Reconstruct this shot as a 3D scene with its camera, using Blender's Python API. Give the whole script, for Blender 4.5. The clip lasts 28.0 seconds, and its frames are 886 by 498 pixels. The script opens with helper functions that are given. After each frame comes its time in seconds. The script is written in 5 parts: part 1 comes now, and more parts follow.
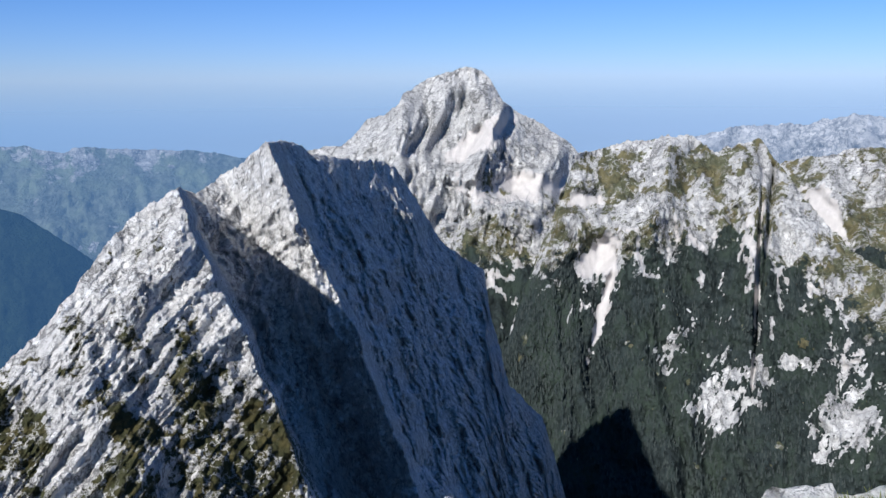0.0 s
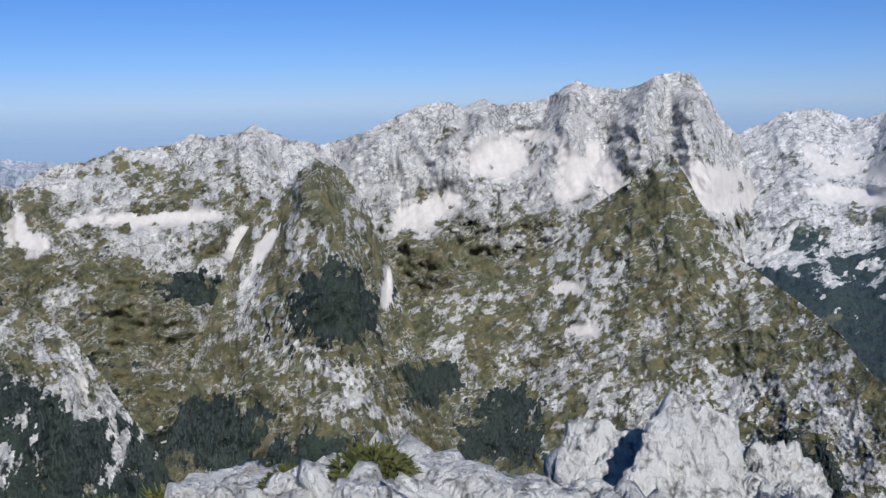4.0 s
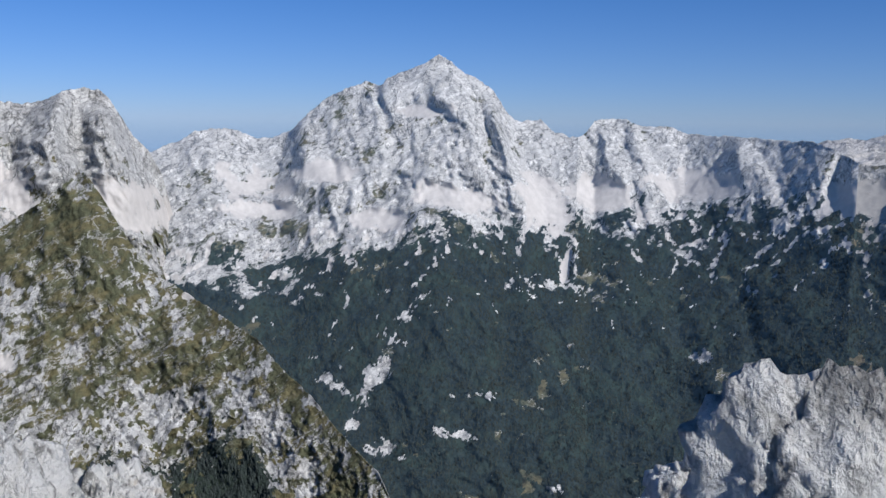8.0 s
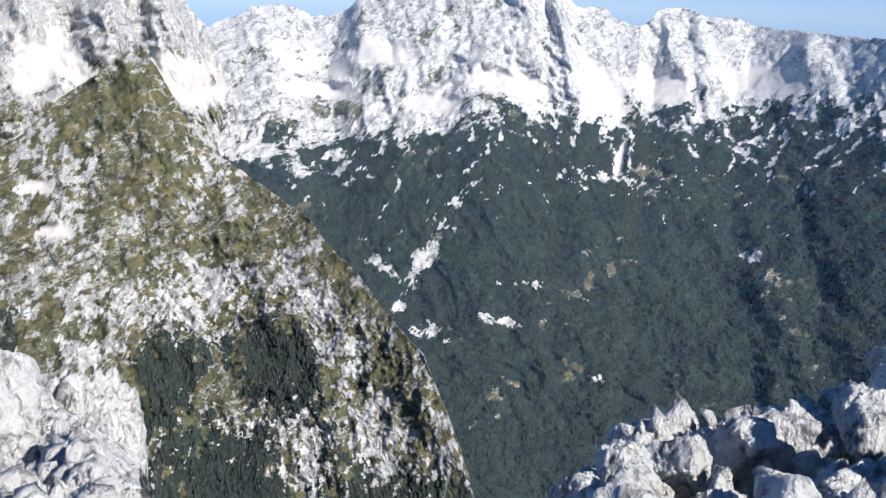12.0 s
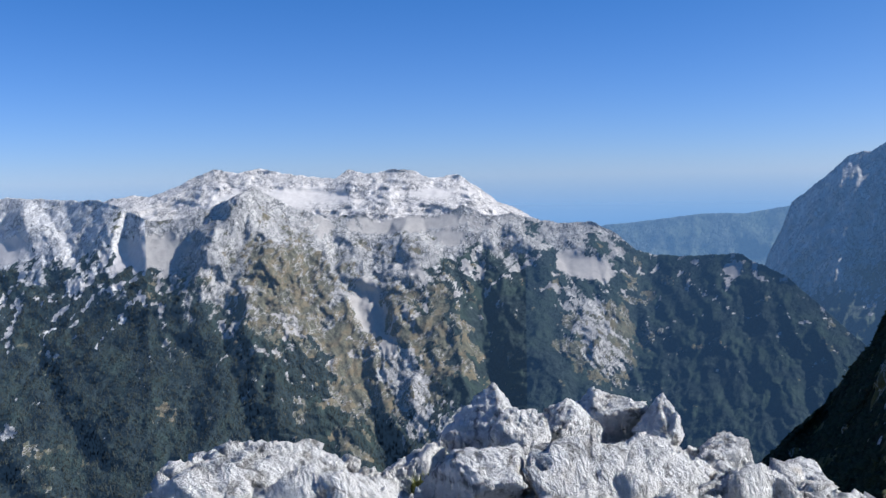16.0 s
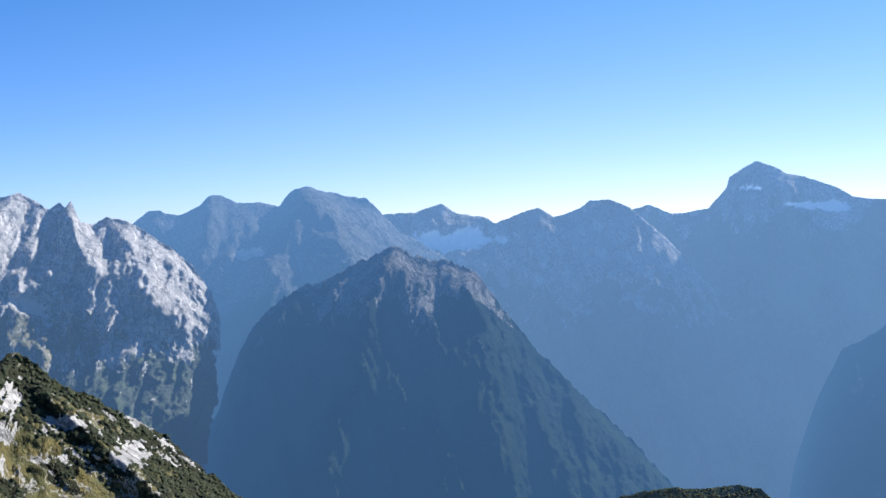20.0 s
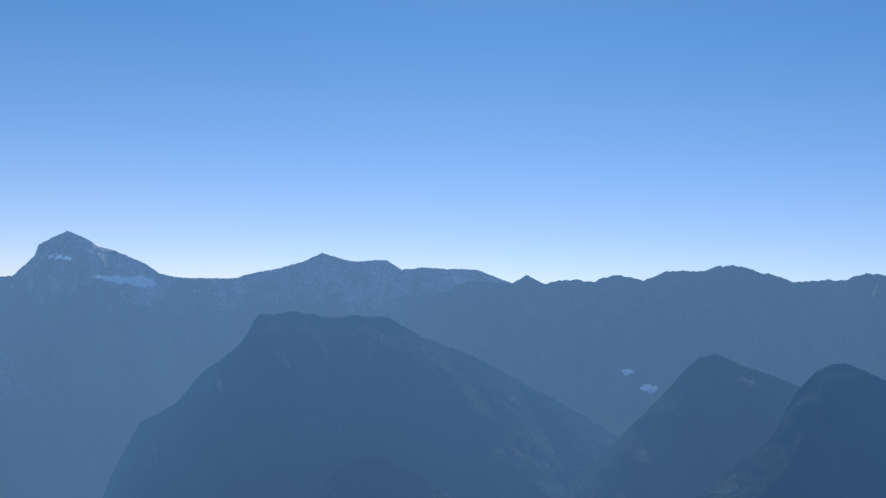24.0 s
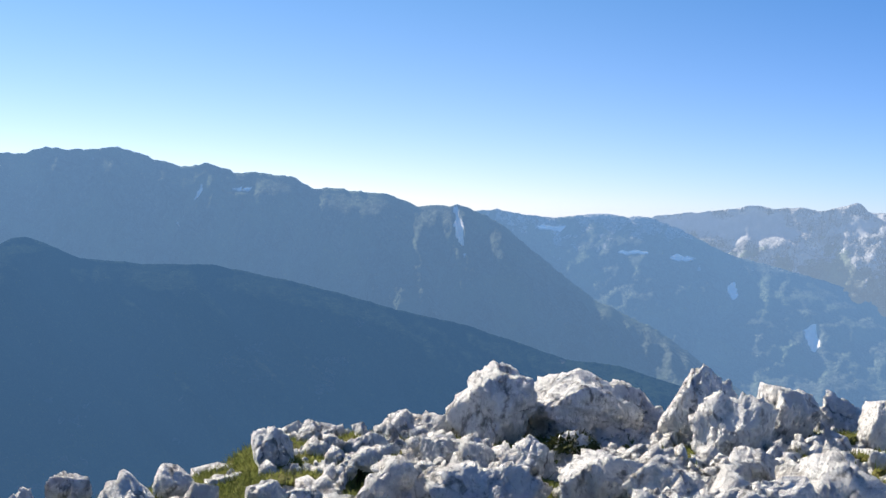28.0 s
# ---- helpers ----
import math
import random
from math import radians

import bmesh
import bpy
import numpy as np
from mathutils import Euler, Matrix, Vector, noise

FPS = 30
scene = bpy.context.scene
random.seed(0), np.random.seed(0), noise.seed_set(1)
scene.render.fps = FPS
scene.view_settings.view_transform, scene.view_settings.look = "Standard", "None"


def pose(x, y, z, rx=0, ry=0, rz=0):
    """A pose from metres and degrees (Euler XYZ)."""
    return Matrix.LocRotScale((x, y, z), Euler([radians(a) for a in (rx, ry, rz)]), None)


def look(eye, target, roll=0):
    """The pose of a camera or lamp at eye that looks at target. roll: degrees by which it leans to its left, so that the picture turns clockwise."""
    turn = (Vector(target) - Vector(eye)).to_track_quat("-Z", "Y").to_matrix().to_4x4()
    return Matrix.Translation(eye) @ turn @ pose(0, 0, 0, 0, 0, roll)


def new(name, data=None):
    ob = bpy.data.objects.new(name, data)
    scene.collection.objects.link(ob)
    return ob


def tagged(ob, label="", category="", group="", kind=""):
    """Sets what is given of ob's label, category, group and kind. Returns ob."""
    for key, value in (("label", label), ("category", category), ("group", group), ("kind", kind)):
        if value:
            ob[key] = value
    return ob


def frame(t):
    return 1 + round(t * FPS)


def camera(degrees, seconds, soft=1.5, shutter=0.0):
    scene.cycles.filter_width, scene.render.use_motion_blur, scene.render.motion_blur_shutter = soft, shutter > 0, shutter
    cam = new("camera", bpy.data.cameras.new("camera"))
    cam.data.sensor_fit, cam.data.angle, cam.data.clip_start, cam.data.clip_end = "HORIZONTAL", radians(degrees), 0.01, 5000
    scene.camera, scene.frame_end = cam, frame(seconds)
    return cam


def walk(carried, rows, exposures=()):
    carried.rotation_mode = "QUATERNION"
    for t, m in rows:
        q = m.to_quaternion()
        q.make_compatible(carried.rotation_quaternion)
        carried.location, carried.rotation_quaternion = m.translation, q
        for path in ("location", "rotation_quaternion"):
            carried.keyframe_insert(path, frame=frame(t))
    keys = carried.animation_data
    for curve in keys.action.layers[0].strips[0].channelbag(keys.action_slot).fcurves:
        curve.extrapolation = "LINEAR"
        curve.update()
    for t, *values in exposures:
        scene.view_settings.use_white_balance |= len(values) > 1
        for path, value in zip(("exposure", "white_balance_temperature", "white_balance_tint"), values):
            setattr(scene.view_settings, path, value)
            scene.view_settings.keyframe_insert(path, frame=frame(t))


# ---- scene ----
cam = camera(48.27, 28.0, soft=1.5)
# t, x, y, z, and the turn of the camera in degrees
ROWS = [
    (0, 0.00, 0.00, 1.65, 80.17, 0.36, -0.06),
    (0.5, 0.00, 0.00, 1.65, 80.43, 0.89, -2.42),
    (1, 0.00, 0.00, 1.65, 80.59, 1.61, -5.88),
    (1.5, 0.00, 0.00, 1.65, 80.80, 1.96, -12.24),
    (2, 0.00, 0.00, 1.65, 80.84, 1.32, -21.24),
    (2.5, 0.00, 0.00, 1.65, 80.76, 0.85, -30.90),
    (3, 0.00, 0.00, 1.65, 80.63, 0.43, -39.33),
    (3.5, 0.00, 0.00, 1.65, 80.75, 0.83, -44.72),
    (5.5, 0.16, -0.31, 1.65, 84.78, -0.76, -63.42),
    (6, 0.24, -0.46, 1.65, 84.20, -0.91, -67.86),
    (6.5, 0.32, -0.62, 1.65, 83.77, -1.17, -72.20),
    (7, 0.36, -0.71, 1.65, 83.67, -1.19, -76.51),
    (7.5, 0.41, -0.80, 1.65, 83.47, -1.04, -80.23),
    (8, 0.45, -0.89, 1.65, 82.63, -0.60, -82.23),
    (8.5, 0.62, -1.04, 1.72, 81.60, -0.53, -82.56),
    (9, 0.80, -1.22, 1.80, 80.97, -0.76, -81.67),
    (9.5, 0.96, -1.34, 1.85, 80.12, -0.69, -80.79),
    (10, 1.06, -1.40, 1.90, 79.83, -0.70, -79.66),
    (10.5, 1.12, -1.44, 1.94, 78.85, -1.21, -78.75),
    (11, 1.15, -1.45, 1.95, 76.98, -1.83, -78.14),
    (11.5, 1.15, -1.45, 1.95, 77.19, -2.49, -77.81),
    (13.5, 1.15, -1.45, 1.95, 69.64, -0.41, -86.98),
    (14, 1.15, -1.45, 1.95, 75.53, -0.62, -94.42),
    (14.5, 1.15, -1.45, 1.95, 81.55, 0.33, -101.90),
    (15, 1.15, -1.45, 1.95, 86.64, 1.04, -108.91),
    (15.5, 1.15, -1.45, 1.95, 86.52, 1.11, -115.38),
    (16, 1.15, -1.45, 1.95, 85.85, 1.11, -121.83),
    (16.5, 1.15, -1.45, 1.95, 87.14, 1.14, -128.40),
    (17, 1.15, -1.45, 1.95, 86.46, 1.19, -135.18),
    (17.5, 1.15, -1.45, 1.95, 85.42, 1.38, -141.99),
    (18, 1.15, -1.45, 1.95, 85.20, 1.53, -148.68),
    (18.5, 1.15, -1.45, 1.95, 86.13, 1.32, -155.35),
    (19, 1.15, -1.45, 1.95, 87.01, 1.15, -161.52),
    (19.5, 1.15, -1.45, 1.95, 87.86, 0.99, -166.96),
    (20, 1.15, -1.45, 1.95, 89.07, 0.68, -172.10),
    (20.5, 1.15, -1.45, 1.95, 90.24, -0.09, -178.44),
    (21, 1.15, -1.45, 1.95, 91.40, -0.77, 174.07),
    (21.5, 1.15, -1.45, 1.95, 91.84, -0.64, 168.36),
    (22, 1.15, -1.45, 1.95, 91.82, -0.57, 163.88),
    (22.5, 1.15, -1.45, 1.95, 91.53, -0.67, 159.41),
    (24.5, 1.15, -1.45, 1.95, 93.95, -2.11, 147.87),
    (25, 1.15, -1.45, 1.95, 88.50, -0.38, 148.99),
    (25.5, 1.15, -1.45, 1.95, 82.94, 0.69, 146.45),
    (26, 1.15, -1.45, 1.95, 80.32, 1.01, 140.51),
    (26.5, 1.15, -1.45, 1.95, 80.83, 0.16, 131.44),
    (27, 1.15, -1.45, 1.95, 83.09, -1.31, 121.61),
    (27.5, 1.15, -1.45, 1.95, 85.76, -1.38, 112.29),
    (28, 1.15, -1.45, 1.95, 87.95, -1.11, 104.31),
]
# seconds, stops, kelvin, tint
EXPOSURE = [(0.0, 0.24, 6150, 10), (2.0, 0.12, 6150, 10), (3.5, -0.02, 6150, 10), (5.5, -0.18, 6150, 10), (7.0, -0.2, 6150, 10), (8.0, -0.12, 6180, 10), (9.0, 0.0, 6260, 10), (10.5, 0.2, 6350, 10), (11.5, 0.43, 6380, 10), (13.5, 0.8, 6380, 10), (14.2, 0.75, 6350, 10), (15.5, 0.4, 6230, 10), (17.0, 0.4, 6150, 10), (20.0, 0.92, 6500, 10), (21.0, 0.62, 6500, 10), (22.0, 0.42, 6500, 10), (25.0, 0.35, 6500, 10), (26.0, 1.38, 7050, 10), (27.0, 1.46, 7150, 10), (27.5, 1.3, 7200, 10), (28.0, 0.92, 7150, 10)]
walk(cam, [(r[0], pose(*r[1:])) for r in ROWS], EXPOSURE)

# ---------------------------------------------------------------- light
SUN_AZ, SUN_EL = 214.0, 35.0      # bearing clockwise from +Y, height
world = bpy.data.worlds.new("sky")
scene.world = world
world.use_nodes = True
wn = world.node_tree.nodes
sky = wn.new("ShaderNodeTexSky")
sky.sky_type, sky.sun_disc = "NISHITA", False
sky.sun_elevation, sky.sun_rotation = radians(SUN_EL), radians(SUN_AZ)
sky.altitude, sky.air_density, sky.dust_density, sky.ozone_density = 2400, 0.9, 0.4, 1.5
wn["Background"].inputs["Strength"].default_value = 0.060
tint = wn.new("ShaderNodeMix")
tint.data_type, tint.blend_type = "RGBA", "MULTIPLY"
tint.inputs["Factor"].default_value = 1.0
# thin dry mountain air: deep blue overhead, pale towards the horizon
place_in_sky, height, clear = wn.new("ShaderNodeTexCoord"), wn.new("ShaderNodeSeparateXYZ"), wn.new("ShaderNodeValToRGB")
world.node_tree.links.new(place_in_sky.outputs["Generated"], height.inputs[0])
world.node_tree.links.new(height.outputs["Z"], clear.inputs["Fac"])
clear.color_ramp.elements[0].position, clear.color_ramp.elements[0].color = 0.0, (0.72, 0.91, 1.48, 1)
clear.color_ramp.elements[1].position, clear.color_ramp.elements[1].color = 0.26, (0.29, 0.90, 1.58, 1)
# the air whitens round the sun
glow, sunward, bright, white = wn.new("ShaderNodeVectorMath"), wn.new("ShaderNodeMapRange"), wn.new("ShaderNodeValToRGB"), wn.new("ShaderNodeMix")
glow.operation = "DOT_PRODUCT"
world.node_tree.links.new(place_in_sky.outputs["Generated"], glow.inputs[0])
glow.inputs[1].default_value = (math.sin(radians(SUN_AZ)) * math.cos(radians(SUN_EL)), math.cos(radians(SUN_AZ)) * math.cos(radians(SUN_EL)), math.sin(radians(SUN_EL)))
sunward.interpolation_type = "SMOOTHSTEP"
sunward.inputs["From Min"].default_value, sunward.inputs["From Max"].default_value = 0.15, 0.85
world.node_tree.links.new(glow.outputs["Value"], sunward.inputs["Value"])
world.node_tree.links.new(height.outputs["Z"], bright.inputs["Fac"])
bright.color_ramp.elements[0].position, bright.color_ramp.elements[0].color = 0.0, (1.06, 1.0, 1.22, 1)
bright.color_ramp.elements[1].position, bright.color_ramp.elements[1].color = 0.28, (0.56, 1.02, 1.34, 1)
white.data_type = "RGBA"
world.node_tree.links.new(sunward.outputs["Result"], white.inputs["Factor"])
world.node_tree.links.new(clear.outputs["Color"], white.inputs["A"])
world.node_tree.links.new(bright.outputs["Color"], white.inputs["B"])
world.node_tree.links.new(white.outputs["Result"], tint.inputs["B"])
world.node_tree.links.new(sky.outputs[0], tint.inputs["A"])
world.node_tree.links.new(tint.outputs["Result"], wn["Background"].inputs["Color"])

lamp = bpy.data.lights.new("sun", "SUN")
lamp.energy, lamp.angle, lamp.color = 5.0, radians(0.6), (1.0, 0.955, 0.90)
sun = new("sun", lamp)
a, e = radians(SUN_AZ), radians(SUN_EL)
sun.matrix_world = look((math.sin(a) * math.cos(e) * 500, math.cos(a) * math.cos(e) * 500, math.sin(e) * 500), (0, 0, 0))

# ---------------------------------------------------------------- noise
rng = np.random.default_rng(7)
PERM = rng.permutation(512).astype(np.int64)
PERM = np.concatenate([PERM, PERM, PERM])
GRAD = rng.normal(size=(512, 3))
GRAD /= np.linalg.norm(GRAD, axis=1)[:, None]
RND = rng.random((512, 3))
P32 = PERM.astype(np.int32)
GX, GY, GZ = np.ascontiguousarray(GRAD.T, np.float32)


def hashed(i, j, k):
    return PERM[PERM[PERM[i & 511] + (j & 511)] + (k & 511)]


def perlin(p):
    """Gradient noise of points (n, 3), about -0.8 to 0.8."""
    cell = np.floor(p)
    fx, fy, fz = (p - cell).astype(np.float32).T.copy()
    i, j, k = cell.astype(np.int32).T.copy() & 511
    i1, j1, k1 = (i + 1) & 511, (j + 1) & 511, (k + 1) & 511
    ux, uy, uz = (f * f * f * (f * (f * 6 - 15) + 10) for f in (fx, fy, fz))
    out = 0
    for dx, ii in ((0, i), (1, i1)):
        a = P32[ii]
        plane = 0
        for dy, jj in ((0, j), (1, j1)):
            b = P32[a + jj]
            h0, h1 = P32[b + k], P32[b + k1]
            xx, yy = fx - dx, fy - dy
            d0 = GX[h0] * xx + GY[h0] * yy + GZ[h0] * fz
            d1 = GX[h1] * xx + GY[h1] * yy + GZ[h1] * (fz - 1)
            plane = plane + (uy if dy else 1 - uy) * (d0 + uz * (d1 - d0))
        out = out + (ux if dx else 1 - ux) * plane
    return out.astype(np.float64)


def fbm(p, size, octaves, ridged=False, gain=0.5):
    """Fractal noise with features of that size in metres; ridged gives sharp crests, 0 to 1."""
    out, amp, total, q = 0, 1.0, 0.0, p / size
    for o in range(octaves):
        n = perlin(q + 17.3 * o)
        out = out + amp * ((1 - np.abs(n) * 2.2) if ridged else n * 1.6)
        total += amp
        amp *= gain
        q = q * 2.03
    return out / total


def cells(p, size):
    """Voronoi in the plane: distance to the border between cells and a random number (n, 3) of the cell."""
    q = p[:, :2] / size
    i = np.floor(q).astype(np.int64)
    best = np.full(len(q), 9.0)
    second = np.full(len(q), 9.0)
    tag = np.zeros(len(q), np.int64)
    for dx in (-1, 0, 1):
        for dy in (-1, 0, 1):
            h = hashed(i[:, 0] + dx, i[:, 1] + dy, i[:, 0] * 0 + 3)
            c = i + (dx, dy) + RND[h][:, :2] * 0.9
            d = np.hypot(*(c - q).T)
            near = d < best
            second = np.where(near, best, np.minimum(second, d))
            tag = np.where(near, h, tag)
            best = np.where(near, d, best)
    return (second - best) * size, RND[tag]


def smooth(x, a, b):
    x = np.clip((x - a) / (b - a), 0, 1)
    return x * x * (3 - 2 * x)


# ---------------------------------------------------------------- materials
def node_material(name):
    mat = bpy.data.materials.new(name)
    mat.use_nodes = True
    n, l = mat.node_tree.nodes, mat.node_tree.links
    return mat, n, l, n["Principled BSDF"]


def add(n, kind, **values):
    node = n.new(kind)
    for key, value in values.items():
        node.inputs[key].default_value = value
    return node


def mix(n, l, fac, a, b, mode="MIX"):
    node = n.new("ShaderNodeMix")
    node.data_type, node.blend_type = "RGBA", mode
    for socket, value in ((node.inputs["Factor"], fac), (node.inputs["A"], a), (node.inputs["B"], b)):
        if isinstance(value, tuple):
            socket.default_value = (*value, 1.0)
        elif isinstance(value, (int, float)):
            socket.default_value = value
        else:
            l.new(value, socket)
    return node.outputs["Result"]


def ramp(n, l, value, low, high):
    node = n.new("ShaderNodeMapRange")
    node.interpolation_type = "SMOOTHSTEP"
    node.inputs["From Min"].default_value, node.inputs["From Max"].default_value = low, high
    l.new(value, node.inputs["Value"])
    return node.outputs["Result"]


def stretched(n, l, scale, turn=None):
    co = n.new("ShaderNodeTexCoord")
    last = co.outputs["Object"]
    if turn:
        for angles in turn:
            t = n.new("ShaderNodeMapping")
            t.inputs["Rotation"].default_value = angles
            l.new(last, t.inputs["Vector"])
            last = t.outputs["Vector"]
    m = n.new("ShaderNodeMapping")
    m.inputs["Scale"].default_value = scale
    l.new(last, m.inputs["Vector"])
    return m.outputs["Vector"]


def ridged_tex(n, l, vector, scale, detail=6.0, rough=0.6):
    node = n.new("ShaderNodeTexNoise")
    node.noise_type = "RIDGED_MULTIFRACTAL"
    for key, value in (("Scale", scale), ("Detail", detail), ("Roughness", rough), ("Offset", 1.0), ("Gain", 2.0)):
        node.inputs[key].default_value = value
    l.new(vector, node.inputs["Vector"])
    return node.outputs["Fac"]


def noise_tex(n, l, vector, scale, detail=5.0, rough=0.55):
    node = add(n, "ShaderNodeTexNoise", Scale=scale, Detail=detail, Roughness=rough)
    l.new(vector, node.inputs["Vector"])
    return node.outputs["Fac"]


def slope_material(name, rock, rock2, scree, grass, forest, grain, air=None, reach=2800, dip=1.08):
    """Mountainside: limestone, scree, grass and forest by the cover attribute. grain: size of the rock's features in
    metres.
    air: colour of the haze painted in as emission, growing with distance, as given at reach metres. dip: bearing of the
    beds, radians."""
    mat, n, l, bsdf = node_material(name)
    att = n.new("ShaderNodeAttribute")
    att.attribute_name = "cover"
    sep = n.new("ShaderNodeSeparateColor")
    l.new(att.outputs["Color"], sep.inputs["Color"])
    turn = ((0, 0, dip), (0, 0.5, 0))
    tall = stretched(n, l, (1, 1, 0.55))
    slab = stretched(n, l, (0.30, 0.85, 1.0), turn)
    short = stretched(n, l, (0.5, 1.0, 1.1), turn)
    big = noise_tex(n, l, tall, 0.35 / grain, 6, 0.6)
    fine = noise_tex(n, l, tall, 2.2 / grain, 6, 0.62)
    streak = noise_tex(n, l, slab, 1.4 / grain, 6, 0.64)
    grit = noise_tex(n, l, short, 3.0 / grain, 5, 0.68)
    spot = noise_tex(n, l, short, 1.0 / grain, 8, 0.64)
    fall = noise_tex(n, l, stretched(n, l, (1, 1, 0.2)), 1.6 / grain, 6, 0.66)
    ribs = ridged_tex(n, l, stretched(n, l, (1.0, 0.5, 0.42), ((0.2, -0.35, 0.3),)), 0.55 / grain, 7, 0.62)

    def crease(tex, width):
        m = n.new("ShaderNodeMath")
        m.operation = "SUBTRACT"
        l.new(tex, m.inputs[0])
        m.inputs[1].default_value = 0.5
        m2 = n.new("ShaderNodeMath")
        m2.operation = "ABSOLUTE"
        l.new(m.outputs[0], m2.inputs[0])
        return ramp(n, l, m2.outputs[0], 0.0, width)

    def edge(channel, tex, reach, soft):
        m = n.new("ShaderNodeMath")
        m.operation = "MULTIPLY_ADD"
        l.new(tex, m.inputs[0])
        m.inputs[1].default_value = reach
        l.new(sep.outputs[channel], m.inputs[2])
        return ramp(n, l, m.outputs[0], 0.5 + reach / 2 - soft, 0.5 + reach / 2 + soft)

    def shade(c, k):
        return tuple(min(0.74, v * k) for v in c)

    # thin dark lines: cracks in the rock, with their shade painted into the colour
    beds = crease(noise_tex(n, l, slab, 0.9 / grain, 4, 0.62), 0.040)
    joints = crease(noise_tex(n, l, tall, 1.1 / grain, 4, 0.62), 0.032)
    clefts = crease(noise_tex(n, l, stretched(n, l, (0.8, 1.1, 0.4)), 0.36 / grain, 6, 0.62), 0.018)
    colour = mix(n, l, ramp(n, l, big, 0.40, 0.62), rock, rock2)
    # pale streaks paint in sunlit ribs
    colour = mix(n, l, ramp(n, l, streak, 0.53, 0.62), colour, shade(rock, 1.2))
    colour = mix(n, l, ramp(n, l, grit, 0.34, 0.47), shade(rock2, 0.66), colour)
    colour = mix(n, l, mix(n, l, ramp(n, l, big, 0.3, 0.6), beds, (1.0, 1.0, 1.0)), shade(rock2, 0.56), colour)
    colour = mix(n, l, joints, shade(rock2, 0.66), colour)
    colour = mix(n, l, clefts, shade(rock2, 0.45), colour)
    loose = mix(n, l, 0.6, spot, fall)
    pale = mix(n, l, ramp(n, l, loose, 0.35, 0.65), scree, shade(scree, 0.84))
    colour = mix(n, l, edge("Blue", mix(n, l, 0.4, loose, grit), 1.8, 0.26), colour, pale)

    turf = mix(n, l, ramp(n, l, fine, 0.35, 0.65), shade(grass, 0.55), grass)
    turf = mix(n, l, ramp(n, l, spot, 0.44, 0.60), turf, (grass[0] * 1.22, grass[1] * 1.04, grass[2] * 0.92))
    stones = crease(noise_tex(n, l, short, 0.9 / grain, 5, 0.66), 0.030)
    turf = mix(n, l, mix(n, l, ramp(n, l, big, 0.42, 0.58), stones, (1.0, 1.0, 1.0)), shade(rock, 0.8), turf)
    colour = mix(n, l, edge("Green", mix(n, l, 0.5, streak, grit), 2.3, 0.09), colour, turf)
    wood = edge("Red", mix(n, l, 0.45, spot, grit), 2.2, 0.09)
    needles = mix(n, l, ramp(n, l, fine, 0.35, 0.65), shade(forest, 0.62), shade(forest, 1.3))
    needles = mix(n, l, ramp(n, l, big, 0.40, 0.68), needles, (forest[0] * 1.35, forest[1] * 1.42, forest[2] * 1.1))
    colour = mix(n, l, wood, colour, needles)
    l.new(colour, bsdf.inputs["Base Color"])
    bsdf.inputs["Roughness"].default_value = 0.95
    bsdf.inputs["Specular IOR Level"].default_value = 0.0 if air else 0.1
    bump = add(n, "ShaderNodeBump", Strength=1.0, Distance=grain * (0.3 if air else 0.42))
    last = spot
    for tex, gain in ((grit, 0.45), (ribs, 0.22), (clefts, 0.22), (beds, 0.10)):
        m = n.new("ShaderNodeMath")
        m.operation = "MULTIPLY_ADD"
        l.new(tex, m.inputs[0])
        m.inputs[1].default_value = gain
        l.new(last, m.inputs[2])
        last = m.outputs[0]
    even = n.new("ShaderNodeMix")
    l.new(sep.outputs["Blue"], even.inputs["Factor"])
    l.new(last, even.inputs["A"])
    even.inputs["B"].default_value = 1.15
    l.new(even.outputs["Result"], bump.inputs["Height"])
    l.new(bump.outputs[0], bsdf.inputs["Normal"])
    # haze painted into the slope's own emission, stronger with distance
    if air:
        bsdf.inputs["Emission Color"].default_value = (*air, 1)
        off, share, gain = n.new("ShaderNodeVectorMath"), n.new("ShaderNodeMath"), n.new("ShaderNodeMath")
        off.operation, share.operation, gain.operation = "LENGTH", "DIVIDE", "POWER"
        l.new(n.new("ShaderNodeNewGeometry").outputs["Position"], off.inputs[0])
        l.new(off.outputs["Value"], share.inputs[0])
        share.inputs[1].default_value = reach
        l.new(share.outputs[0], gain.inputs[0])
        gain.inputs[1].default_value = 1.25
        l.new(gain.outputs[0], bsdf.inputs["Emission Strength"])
    return mat


WHITE, GREY = (0.58, 0.575, 0.565), (0.45, 0.447, 0.445)
SCREE, MEADOW, WOODS = (0.56, 0.53, 0.51), (0.128, 0.134, 0.082), (0.030, 0.040, 0.040)
near_rock = slope_material("near_limestone", (0.68, 0.665, 0.64), (0.54, 0.53, 0.52), SCREE, (0.060, 0.062, 0.030), (0.028, 0.034, 0.018), 8)
mid_rock = slope_material("limestone_slope", WHITE, GREY, SCREE, MEADOW, WOODS, 24)
# a colour after the grain paints haze into the slope as emission
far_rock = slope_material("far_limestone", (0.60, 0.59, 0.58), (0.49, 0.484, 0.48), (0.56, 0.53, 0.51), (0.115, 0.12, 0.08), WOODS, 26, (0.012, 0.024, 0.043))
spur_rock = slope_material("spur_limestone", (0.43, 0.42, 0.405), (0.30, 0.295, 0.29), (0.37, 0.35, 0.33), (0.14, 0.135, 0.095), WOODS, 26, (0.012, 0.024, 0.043))
